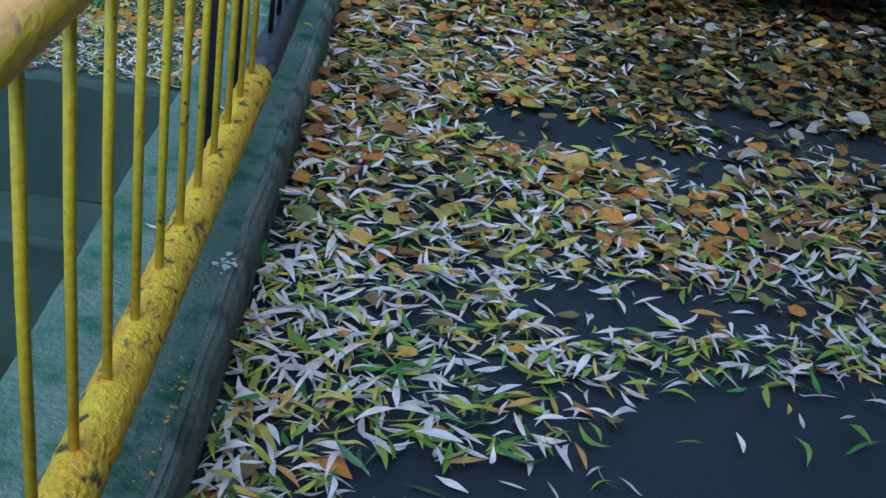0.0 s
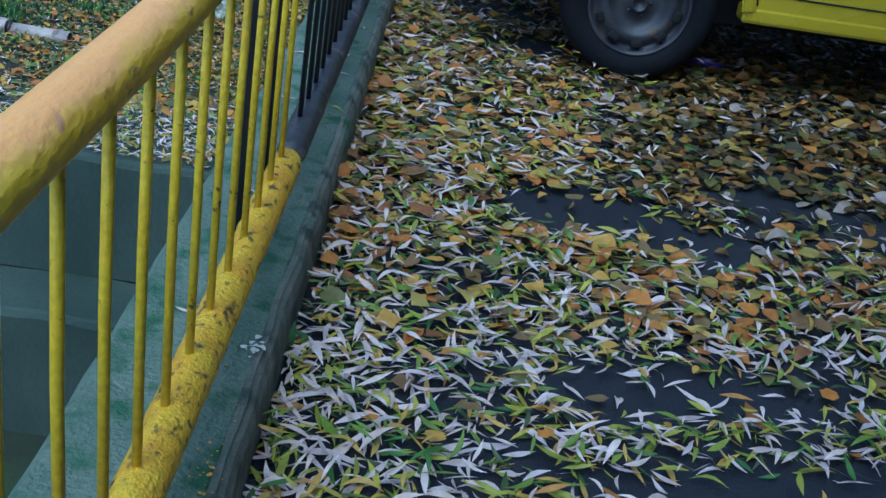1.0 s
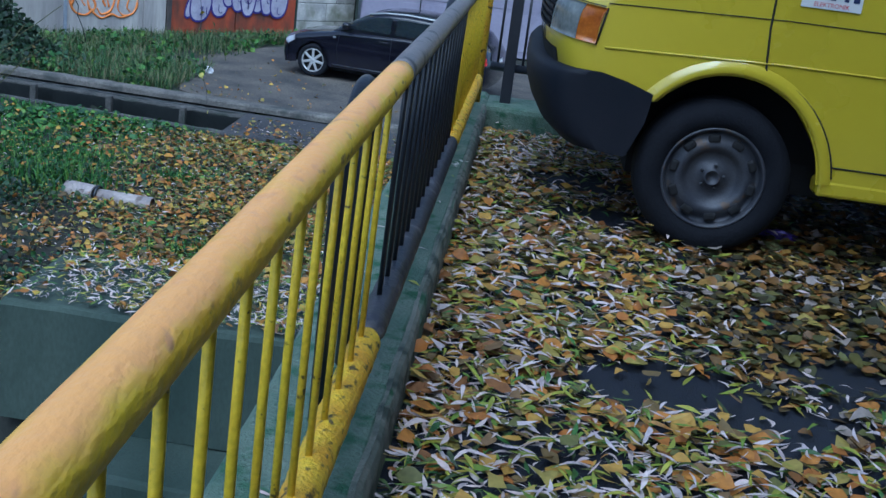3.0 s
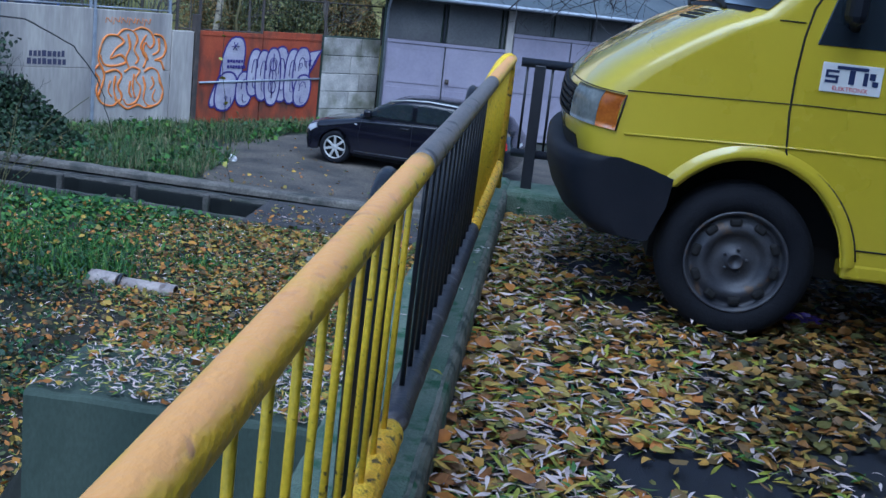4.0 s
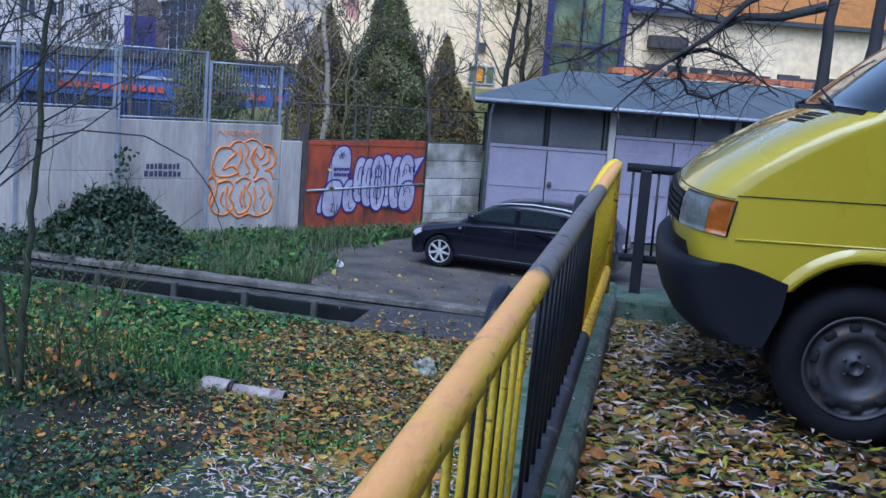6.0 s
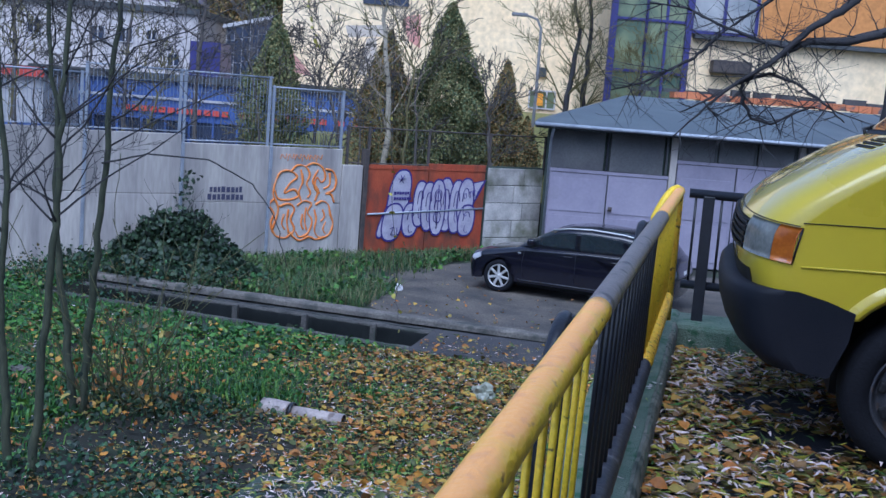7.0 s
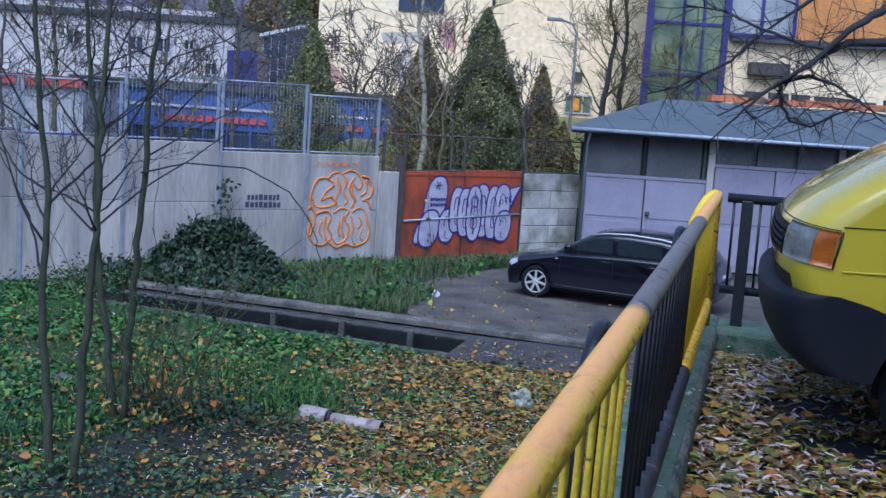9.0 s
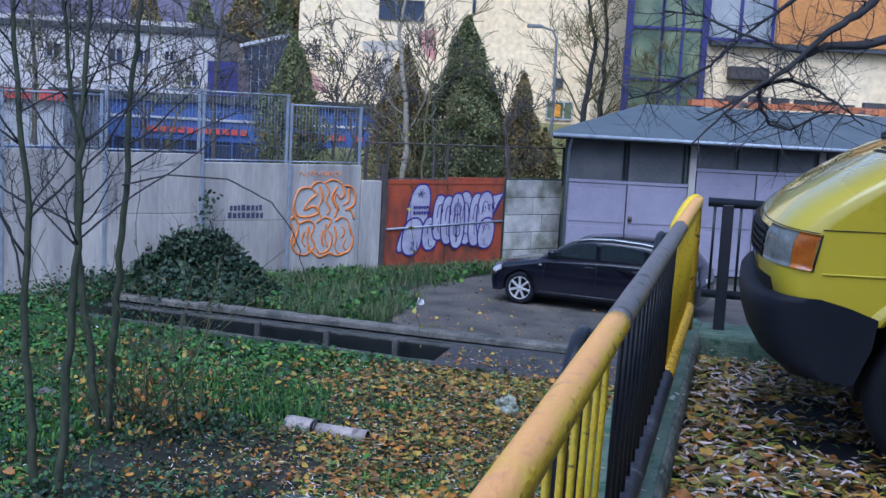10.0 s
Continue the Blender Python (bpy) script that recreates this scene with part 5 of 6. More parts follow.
for _ in range(260):
    x, y = -5.6 + 5.0 * rng.random(), 18.0 + 5.5 * rng.random() ** 2
    low_broad.append((x, y, LOW + 0.03, rng.uniform(0.5, 0.9)))
litter("bank_willow_litter", low_fine, WILLOW, "pale willow leaves on the bank and headwall", seed=12)
BANK_BROWN = leafy("bank_brown_leaves", [(0.30, 0.12, 0.018), (0.14, 0.065, 0.016), (0.38, 0.18, 0.02), (0.10, 0.065, 0.022), (0.36, 0.24, 0.03), (0.08, 0.06, 0.02), (0.20, 0.16, 0.03), (0.24, 0.10, 0.015), (0.06, 0.075, 0.02)], 0.6)
litter("bank_broad_litter", low_broad, BANK_BROWN, "brown and ochre broad leaves over the bank", (0.045, 0.115), seed=13, broad=True, tilt=0.6, lift=0.035)
litter("bank_green_litter", low_green, GREENISH, "green and yellow leaves over the bank", (0.06, 0.11), seed=14)

# ---- the drain channel between bank and yard ----
PALE_BEAM = surf("pale_worn_concrete", (0.085, 0.082, 0.078), (0.20, 0.185, 0.165), 3.5, 0.9, 0.6, 30, stain=(0.045, 0.048, 0.045), stain_at=0.52, stain_scale=3.2, edge=0.15, dirt=0.45)

DARK_BEAM = surf("dark_mossy_concrete", (0.040, 0.042, 0.042), (0.105, 0.100, 0.094), 3.0, 0.9, 0.6, 34, stain=(0.028, 0.036, 0.028), stain_at=0.5, stain_scale=2.6, edge=0.2, dirt=0.45)


def beam(name, a, b, w, h, z, material, label, group="channel beams"):
    a, b = Vector(a), Vector(b)
    ang = math.degrees(math.atan2(b.y - a.y, b.x - a.x))
    ob = rough_bar(name, 0, (b - a).length, -w / 2, w / 2, z - h, z, material, None, "x", 0.012, seed=a.x)
    ob.matrix_world = pose(a.x, a.y, 0, 0, 0, ang)
    return tagged(ob, label, "kerb", group, "structure")


beam("channel_beam", (-10.6, 17.72), (12.0, 16.3), 0.26, 0.10, LOW + 0.13, PALE_BEAM, "pale worn concrete edge of the drain channel beside the yard")
beam("channel_ledge", (-10.6, 17.40), (-4.1, 16.98), 0.10, 0.05, LOW + 0.0, DARK_BEAM, "lower concrete ledge inside the drain channel")
beam("channel_beam", (-10.6, 16.26), (-4.15, 15.56), 0.12, 0.95, LOW + 0.03, DARK_BEAM, "worn concrete edge of the drain channel beside the bank")
# side and bed near-black: the channel's shaded void and water put into colour
VOID_BLACK = surf("void_black_concrete", (0.010, 0.013, 0.014), (0.022, 0.026, 0.026), 2, 0.5, 0.2, 30)
beam("channel_wall", (-10.6, 17.66), (-4.1, 17.24), 0.10, 1.0, LOW + 0.0, VOID_BLACK, "side of the drain channel, coloured black for its shaded void")
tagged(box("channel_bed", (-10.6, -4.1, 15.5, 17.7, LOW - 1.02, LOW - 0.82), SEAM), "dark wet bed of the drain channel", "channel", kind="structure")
for x, y0 in ((-9.0, 16.1), (-7.6, 15.95), (-6.35, 15.85), (-5.15, 15.72)):
    y0 = 17.40 - 0.0646 * (x + 10.6)
    tagged(box("channel_post", (x - 0.05, x + 0.05, y0 - 0.12, y0 - 0.02, LOW - 0.95, LOW + 0.0), DARK_BEAM, None, 0.015), "concrete post under the ledge of the drain channel", "post", "channel posts", "structure")
slab = rough_bar("cover_slab", -4.12, 2.5, 15.38, 16.95, LOW - 0.3, LOW + 0.05, surf("worn_slab", (0.040, 0.040, 0.047), (0.072, 0.070, 0.074), 2.4, 0.9, 0.6, 40, dirt=0.5), None, "x", 0.012, 77)
tagged(slab, "worn grey concrete slab over the end of the channel", "slab", kind="structure")

# ---- plants ----
GRASS = leafy("meadow_grass", [(0.030, 0.11, 0.014), (0.045, 0.15, 0.020), (0.018, 0.065, 0.016), (0.08, 0.16, 0.02), (0.035, 0.12, 0.022)], 0.7)
TALL_GRASS = leafy("tall_dry_grass", [(0.055, 0.12, 0.025), (0.035, 0.085, 0.025), (0.10, 0.13, 0.05), (0.022, 0.055, 0.02), (0.15, 0.13, 0.065)], 0.7)
WEED = leafy("weed_leaves", [(0.03, 0.10, 0.014), (0.055, 0.15, 0.016), (0.018, 0.06, 0.016), (0.09, 0.17, 0.018), (0.012, 0.04, 0.014)], 0.6)
BUSH = leafy("dark_bush_leaves", [(0.012, 0.028, 0.014), (0.020, 0.045, 0.018), (0.010, 0.02, 0.012), (0.030, 0.055, 0.022)], 0.6)
FIR = leafy("fir_needles", [(0.12, 0.145, 0.062), (0.19, 0.20, 0.078), (0.085, 0.11, 0.052), (0.24, 0.22, 0.085)], 0.8)
FIR_BROWN = leafy("browning_needles", [(0.24, 0.175, 0.06), (0.16, 0.15, 0.062), (0.30, 0.19, 0.065), (0.11, 0.12, 0.052)], 0.8)
BARK = surf("grey_green_bark", (0.022, 0.030, 0.018), (0.060, 0.068, 0.040), 22, 0.85, 0.5, 80, stretch=(1, 1, 0.3))
BARK_DARK = surf("dark_bark", (0.022, 0.022, 0.028), (0.042, 0.040, 0.044), 10, 0.85, 0.4, 60, stretch=(1, 1, 0.4))
BIRCH = surf("birch_bark", (0.26, 0.23, 0.17), (0.40, 0.36, 0.28), 4, 0.8, 0.3, 30, stain=(0.07, 0.06, 0.05), stain_at=0.6, stain_scale=5, stretch=(1, 1, 2))
TWIG = surf("far_twigs", (0.085, 0.075, 0.075), (0.13, 0.115, 0.10), 3, 0.9, 0.0, 30)
OLIVE_TWIG = surf("olive_twigs", (0.12, 0.105, 0.04), (0.17, 0.15, 0.06), 3, 0.9, 0.0, 30)


def blades(name, spots, tall, material, label, seed=1, width=0.006, parent=None, lean=0.35):
    """Grass: each blade a bent strip."""
    r = np.random.default_rng(seed)
    vs, fs = [], []
    for x, y, z in spots:
        h, a, l = r.uniform(*tall), r.uniform(0, 2 * math.pi), abs(r.normal(0, lean))
        dx, dy = math.cos(a), math.sin(a)
        w = width * r.uniform(0.7, 1.5)
        b = len(vs)
        vs += [(x - dy * w, y + dx * w, z - 0.01), (x + dy * w, y - dx * w, z - 0.01), (x + dx * h * l * 0.4 + dy * w * 0.7, y + dy * h * l * 0.4 - dx * w * 0.7, z + h * 0.6),
               (x + dx * h * l * 0.4 - dy * w * 0.7, y + dy * h * l * 0.4 + dx * w * 0.7, z + h * 0.6), (x + dx * h * l, y + dy * h * l, z + h * (1 - 0.3 * l))]
        fs += [(b, b + 1, b + 2, b + 3), (b + 3, b + 2, b + 4)]
    return tagged(mesh_ob(name, vs, fs, material, parent), label, "grass", kind="stuff")


def clumps(name, spots, size, material, parent=None, seed=1, label="", category="", flat=0.6):
    """A crown of many small ragged leaf sprays."""
    r = np.random.default_rng(seed)
    vs, fs = [], []
    for x, y, z in spots:
        s = r.uniform(*size)
        m = Euler((r.normal(0, flat), r.normal(0, flat), r.uniform(0, 6.28))).to_matrix()
        b = len(vs)
        for px, py, pz in ((-0.5, -0.28, 0), (0.1, -0.42, 0.1), (0.62, 0.02, -0.05), (0.12, 0.40, 0.12), (-0.45, 0.30, 0.02)):
            v = m @ Vector((px * s, py * s * r.uniform(0.6, 1.2), pz * s))
            vs.append((x + v.x, y + v.y, z + v.z))
        fs.append((b, b + 1, b + 2, b + 3, b + 4))
    ob = mesh_ob(name, vs, fs, material, parent)
    return tagged(ob, label, category, kind="stuff") if category else ob


def grow(lines, p, d, length, r, depth, rg, kids=5, droop=0.0, spread=0.7, thin=0.55):
    """A limb and its branches, as lines for tubes()."""
    n = 6
    pts, rad, q, v = [Vector(p)], [r], Vector(p), Vector(d).normalized()
    for i in range(n):
        v = (v + Vector((rg.gauss(0, 0.13), rg.gauss(0, 0.13), rg.gauss(0, 0.09) + 0.04 - droop))).normalized()
        q = q + v * length / n
        pts.append(q.copy())
        rad.append(max(r * (1 - 0.8 * (i + 1) / n), 0.0025))
    lines.append((pts, rad))
    if depth:
        for k in range(kids):
            t = rg.uniform(0.25, 1.0)
            i = min(int(t * n), n - 1)
            base = pts[i].lerp(pts[i + 1], t * n - i)
            ax = (pts[i + 1] - pts[i]).normalized()
            out = ax.orthogonal().normalized()
            out.rotate(Matrix.Rotation(rg.uniform(0, 6.28), 3, ax))
            grow(lines, base, ax * (1 - spread * 0.55) + out * spread, length * thin * rg.uniform(0.6, 1.15), max(rad[i] * 0.55, 0.0028), depth - 1, rg, kids, droop, spread, thin)


def stem_line(pts, r0, r1, rg, wob=0.012):
    """A long stem through the given places."""
    out, rad = [], []
    for a, b in zip(pts, pts[1:]):
        for k in range(6):
            t = k / 6
            q = Vector(a).lerp(Vector(b), t)
            out.append(q + Vector((rg.gauss(0, wob), rg.gauss(0, wob), 0)))
    out.append(Vector(pts[-1]))
    return out, [r0 + (r1 - r0) * i / (len(out) - 1) for i in range(len(out))]


def young_tree(name, stem, r0, r1, label, seed, limbs=14, extra=(), reach=1.5):
    rg = random.Random(seed)
    base = Vector(stem[0])
    ob = thing(name, base, label, "tree", "young trees on the bank")
    pts, rad = stem_line([Vector(q) - base for q in stem], r0, r1, rg)
    pts[0].z -= 0.15
    tube("trunk", pts, rad, BARK, ob, 10, "slender grey-green trunk")
    lines = []
    for k in range(limbs):
        i = int(len(pts) * (0.42 + 0.56 * k / limbs))
        a = rg.uniform(0, 6.28)
        grow(lines, pts[i], (math.cos(a), 0.6 * math.sin(a), rg.uniform(0.35, 0.9)), reach * rg.uniform(0.5, 1.1), rad[i] * 0.42, 2, rg, 5, 0.0, 0.75, 0.5)
    for e in extra:
        lines.append(stem_line([Vector(q) - base for q in e], 0.013, 0.004, rg, 0.006))
    tubes("branch", lines, BARK_DARK, ob, 4, "bare thin branches")
    return ob


young_tree("young_tree", [(-6.0, 8.7, -2.36), (-6.12, 8.7, -1.02), (-6.09, 8.7, 0.27), (-6.27, 8.7, 1.99), (-6.4, 8.75, 4.4)], 0.043, 0.014, "slender bare young tree with a grey-green trunk", 3, 16,
           [[(-6.1, 8.7, 0.2), (-5.73, 8.7, 0.54), (-5.36, 8.7, 0.87), (-4.92, 8.7, 1.56), (-4.43, 8.7, 1.72), (-3.82, 8.7, 2.06)], [(-6.1, 8.7, -0.55), (-6.3, 8.7, 0.1), (-6.6, 8.7, 0.63)], [(-6.1, 8.7, 0.33), (-6.4, 8.7, 0.47), (-6.6, 8.7, 0.75)]])
young_tree("young_tree", [(-5.76, 8.7, -2.38), (-5.70, 8.7, -1.3), (-5.62, 8.7, -0.19), (-5.58, 8.7, 0.9), (-5.53, 8.7, 2.02), (-5.45, 8.6, 4.6)], 0.044, 0.014, "bare young tree with a mossy forked trunk", 5, 12,
           [[(-5.65, 8.7, 0.02), (-5.13, 8.7, 0.44), (-4.6, 8.7, 0.79), (-4.15, 8.7, 1.12)]])
young_tree("young_tree", [(-6.42, 10.4, -2.26), (-6.52, 10.4, -1.4), (-6.68, 10.4, -0.49), (-6.72, 10.4, 0.8), (-6.9, 10.4, 2.14), (-7.1, 10.5, 4.6)], 0.046, 0.014, "leaning bare young tree in the thicket", 8, 12)
young_tree("young_tree", [(-6.33, 10.45, -2.28), (-6.28, 10.45, -1.0), (-6.17, 10.45, 0.33), (-6.1, 10.45, 1.83), (-5.95, 10.45, 2.9), (-5.7, 10.5, 4.8)], 0.046, 0.014, "bare young tree with a long arching twig", 11, 11,
           [[(-6.18, 10.4, 0.41), (-5.66, 10.4, 0.55), (-4.99, 10.4, 0.55), (-4.51, 10.4, 0.35), (-4.27, 10.4, 0.06), (-4.11, 10.4, -0.43)]])

# the old tree beyond the platform, whose boughs hang into view
rg = random.Random(21)
old = thing("old_tree", (2.3, 19.0, LOW), "dark bare tree with hanging crooked boughs beside the garage", "tree")
for dx, r0 in ((0.0, 0.14), (0.72, 0.17)):
    p, r = stem_line([Vector((dx, 0, -0.1)), Vector((dx + 0.02, 0, 3)), Vector((dx + 0.1, 0.1, 5)), Vector((dx + 0.4, 0.3, 8.5))], r0, 0.06, rg, 0.02)
    tube("trunk", p, r, BARK_DARK, old, 12, "dark upright trunk")
O = Vector((2.3, 19.0, LOW))
boughs = [[(1.9, 3.6), (1.535, 3.184), (1.022, 2.823), (0.577, 2.328), (-0.132, 1.807), (-0.88, 0.999)], [(2.3, 2.9), (1.591, 2.68), (1.04, 2.653), (0.729, 2.465), (0.265, 2.093), (-0.294, 1.708), (-0.805, 1.408)],
          [(0.025, 1.948), (0.514, 2.125), (0.944, 2.003), (1.385, 1.728), (1.726, 1.449)], [(0.092, 1.952), (0.157, 1.649), (0.336, 1.397), (0.638, 1.33), (0.992, 1.547), (1.308, 1.68)],
          [(0.803, 2.555), (0.379, 2.62), (-0.321, 2.847), (-0.86, 3.084), (-1.478, 3.147)], [(-0.308, 2.717), (-0.698, 2.303), (-1.448, 1.86), (-1.972, 1.693)], [(1.9, 4.2), (0.9, 3.7), (-0.3, 2.72)]]
lines = []
for k, b in enumerate(boughs):
    pts, rad = stem_line([Vector((x, 18.6 + 0.1 * k, z)) - O for x, z in b], 0.085 if k < 2 or k == 6 else 0.036, 0.012, rg, 0.012)
    lines.append((pts, rad))
    for j in range(26):
        i = rg.randrange(2, len(pts) - 1)
        grow(lines, pts[i], (rg.uniform(-1, 0.4), rg.uniform(-0.5, 0.5), rg.uniform(-0.7, 0.6)), rg.uniform(0.3, 1.1), 0.012, 1, rg, 5, 0.03, 0.8, 0.5)
tubes("bough", lines, BARK_DARK, old, 5, "crooked hanging boughs and twigs")

# conifers behind the wall
def fir(u, d, top, rad, material, seed, label, name="fir_tree"):
    p = VIEW @ Vector((u, d, LOW))
    ob = thing(name, p, label, "tree", "conifers behind the wall")
    h = top - LOW
    tube("trunk", [(0, 0, -0.1), (0, 0, h * 0.6), (0, 0, h * 0.97)], [0.10, 0.06, 0.015], BARK_DARK, ob, 8)
    r = np.random.default_rng(seed)
    spots = []
    for _ in range(int((32000 if d < 60 else 9000) * rad * h / 6)):
        t = r.random() ** 0.75
        a = r.uniform(0, 6.28)
        lobe = 0.80 + 0.16 * math.sin(3 * a + 9 * t + seed) + 0.12 * math.sin(7 * a - 14 * t) + 0.10 * math.sin(23 * t + 2 * a)
        prof = min(1.0, (1 - t) * 1.6 + 0.07) * (0.75 + 0.25 * min(1, t * 5 + 0.4))
        q = rad * prof * lobe * math.sqrt(r.uniform(0.25, 1.0)) * 1.3
        spots.append((q * math.cos(a), q * math.sin(a), h * (0.24 + 0.76 * t) + r.normal(0, 0.06)))
    clumps("crown", spots, (0.035, 0.09) if d < 60 else (0.1, 0.22), material, ob, seed, flat=0.9)
    return ob


fir(0.38, 34, 4.05, 1.15, FIR, 1, "dense dark green conifer with a pointed crown")
fir(1.15, 34.6, 2.4, 0.72, FIR, 2, "dark green conifer beside a taller one")
fir(-1.40, 34.4, 3.1, 0.95, FIR_BROWN, 3, "conifer with browning needles behind the gate")
fir(2.15, 34.2, 2.5, 0.66, FIR_BROWN, 4, "small brownish conifer near the garage")
fir(2.85, 34.0, 0.9, 0.5, FIR_BROWN, 14, "low brown conifer bush near the garage")
fir(-4.9, 35, 3.35, 0.95, FIR, 5, "slim dark conifer behind the mesh fence")
for k, (u, top) in enumerate(((-13.5, 9.5), (-11.6, 11.0), (-10.0, 9.8), (-17, 8.5), (-21, 9))):
    fir(u, 74 + k, top, 1.7, FIR if k % 2 else FIR_BROWN, 30 + k, "tall dark conifer in front of the hill")


def bare_tree(u, d, h, r, material, seed, label, kids=6, limbs=16, spread=0.6, twig=None):
    rg = random.Random(seed)
    p = VIEW @ Vector((u, d, LOW))
    ob = thing("bare_tree", p, label, "tree", "bare trees behind the wall")
    pts, rad = stem_line([Vector((0, 0, -0.1)), Vector((rg.gauss(0, 0.1), 0, h * 0.4)), Vector((rg.gauss(0, 0.25), 0, h * 0.75)), Vector((rg.gauss(0, 0.4), 0, h))], r, r * 0.2, rg, 0.03)
    tube("trunk", pts, rad, material, ob, 8)
    lines = []
    for k in range(limbs):
        i = int(len(pts) * (0.28 + 0.7 * k / limbs))
        a = rg.uniform(0, 6.28)
        grow(lines, pts[i], (math.cos(a), math.sin(a), rg.uniform(0.4, 1.3)), h * rg.uniform(0.18, 0.36), rad[i] * 0.4, 2, rg, kids, 0.0, spread, 0.5)
    lines = [(p, [max(q, 0.010) for q in r]) for p, r in lines]
    tubes("branch", lines, twig or material, ob, 3)
    return ob


bare_tree(-1.35, 31, 7.5, 0.11, BIRCH, 2, "pale-barked birch behind the gate", 5, 14, 0.6, surf("birch_twigs", (0.26, 0.22, 0.17), (0.36, 0.30, 0.22), 3, 0.9, 0.0, 30))
bare_tree(5.25, 45, 9, 0.16, BARK_DARK, 3, "bare roadside tree before the cream building", 6, 20, 0.6, OLIVE_TWIG)
bare_tree(5.95, 45.5, 9, 0.16, BARK_DARK, 4, "bare roadside tree with olive twigs", 6, 20, 0.6, OLIVE_TWIG)
bare_tree(7.9, 42, 5.5, 0.06, TWIG, 5, "thin olive shrub tree before the glazing", 6, 22, 0.7, OLIVE_TWIG)
for k, (u, d, h) in enumerate(((-17.5, 36, 8), (-15.2, 37, 9), (-13.2, 36, 8.5), (-11.4, 38, 9), (-9.6, 36, 8), (-7.6, 37, 8.5), (-5.9, 36, 6.0), (-4.0, 38, 5.5), (-2.9, 37, 5.0), (-0.4, 33, 5.2), (1.7, 33, 4.4), (-19.5, 38, 9))):
    bare_tree(u, d, h, 0.06 + 0.02 * (k % 3), TWIG, 60 + k, "bare grey tree in the thicket behind the wall", 5, 14, 0.6)

for k in range(16):
    u = -16.5 + k * 1.05 + 0.3 * math.sin(k * 3.1)
    bare_tree(u, 27.5 + 2.2 * (k % 3) + (max(0.0, -6 - u)) * 0.0, 3.6 + 0.7 * (k % 4), 0.03 + 0.012 * (k % 2), TWIG if k % 3 else OLIVE_TWIG, 160 + k, "thin bare sapling in the thicket behind the wall", 4, 11, 0.55)

# the street lamp
LAMP_GREY = surf("weathered_lamp_grey", (0.15, 0.155, 0.17), (0.22, 0.22, 0.23), 3, 0.6, 0.05, 30)
lamp = thing("street_lamp", VIEW @ Vector((3.5, 40, LOW)), "grey street lamp before the cream building", "lamp", rz=14.65)
tube("pole", [(0, 0, 0), (0.08, 0, 4.0), (0.05, 0, 6.3), (-0.1, 0, 6.6), (-0.5, 0, 6.72)], [0.07, 0.055, 0.045, 0.04, 0.035], LAMP_GREY, lamp, 8)
part("lamp_head", add_box(bmesh.new(), -1.0, -0.45, -0.1, 0.1, 6.66, 6.78, 0.03), LAMP_GREY, lamp)

# ---- grass, weeds and bushes ----
rng = np.random.default_rng(31)
spots = []
while len(spots) < 46000:
    x, y = rng.uniform(-14.5, -2.0), rng.uniform(6.5, 17.8)
    if y > (16.15 - 0.108 * (x + 10.6) if x > -10.7 else 17.0 + 1.238 * (x + 12.6) - 0.2):
        continue
    if hollow(x, y) < 1.0:
        continue
    if rng.random() < 0.95 * smooth01((-4.3 - x + 0.25 * (y - 12)) / 2.6) * (0.5 + 0.9 * noise.noise((x * 0.7, y * 0.7, 8)) ** 2 + 0.3 * noise.noise((x * 2, y * 2, 3))) + 0.03:
        spots.append((x, y, lie(x, y)))
blades("lawn_grass", spots, (0.03, 0.095), GRASS, "short green grass of the bank", 4, 0.007, lean=0.5)
low = []
while len(low) < 15000:
    x, y = rng.uniform(-13.5, -1.0), rng.uniform(6.3, 17.6)
    if y > (16.1 - 0.108 * (x + 10.6) if x > -10.7 else 17.0 + 1.238 * (x + 12.6) - 0.3):
        continue
    if hollow(x, y) < 1.1:
        continue
    if rng.random() < (0.05 + 0.95 * smooth01((-4.6 - x + 0.25 * (y - 12)) / 2.2)) * smooth01(0.45 + 2.2 * noise.noise((x * 0.9, y * 0.9, 21)) + 0.8 * noise.noise((x * 3, y * 3, 5))):
        low.append((x, y, lie(x, y) + 0.01 + abs(rng.normal(0, 0.035))))
clumps("ground_weeds", low, (0.045, 0.11), WEED, None, 41, "low broad-leaved green weeds over the bank", "weeds", 0.45)
spots = []
while len(spots) < 15000:
    s, o = rng.uniform(-1, 12.5), abs(rng.normal(0, 0.75))
    p = WALL_A + WALL_DIR * s + Vector((WALL_DIR.y, -WALL_DIR.x, 0)) * (0.1 + o)
    if p.y > 17.95 - 0.063 * (p.x + 10.6) and not (p.x > -5.7 and o > 0.6) and not p.x > -4.4:
        spots.append((p.x, p.y, LOW + 0.02))
for _ in range(7000):
    x, y = rng.uniform(-9.0, -5.7), rng.uniform(17.9, 20.5)
    if y > 17.85 - 0.063 * (x + 10.6):
        spots.append((x, y, LOW))
blades("tall_grass", spots, (0.06, 0.36), TALL_GRASS, "tall pale-green grass along the foot of the wall", 5, 0.006, lean=0.85)
low = [(x + rng.normal(0, 0.06), y + rng.normal(0, 0.06), z + abs(rng.normal(0, 0.10))) for x, y, z in spots if noise.noise((x * 1.3, y * 1.3, 33)) > 0.08 and rng.random() < 0.5]
clumps("wall_foot_weeds", low, (0.05, 0.13), WEED, None, 43, "green weeds among the grass along the wall", "weeds", 0.8)


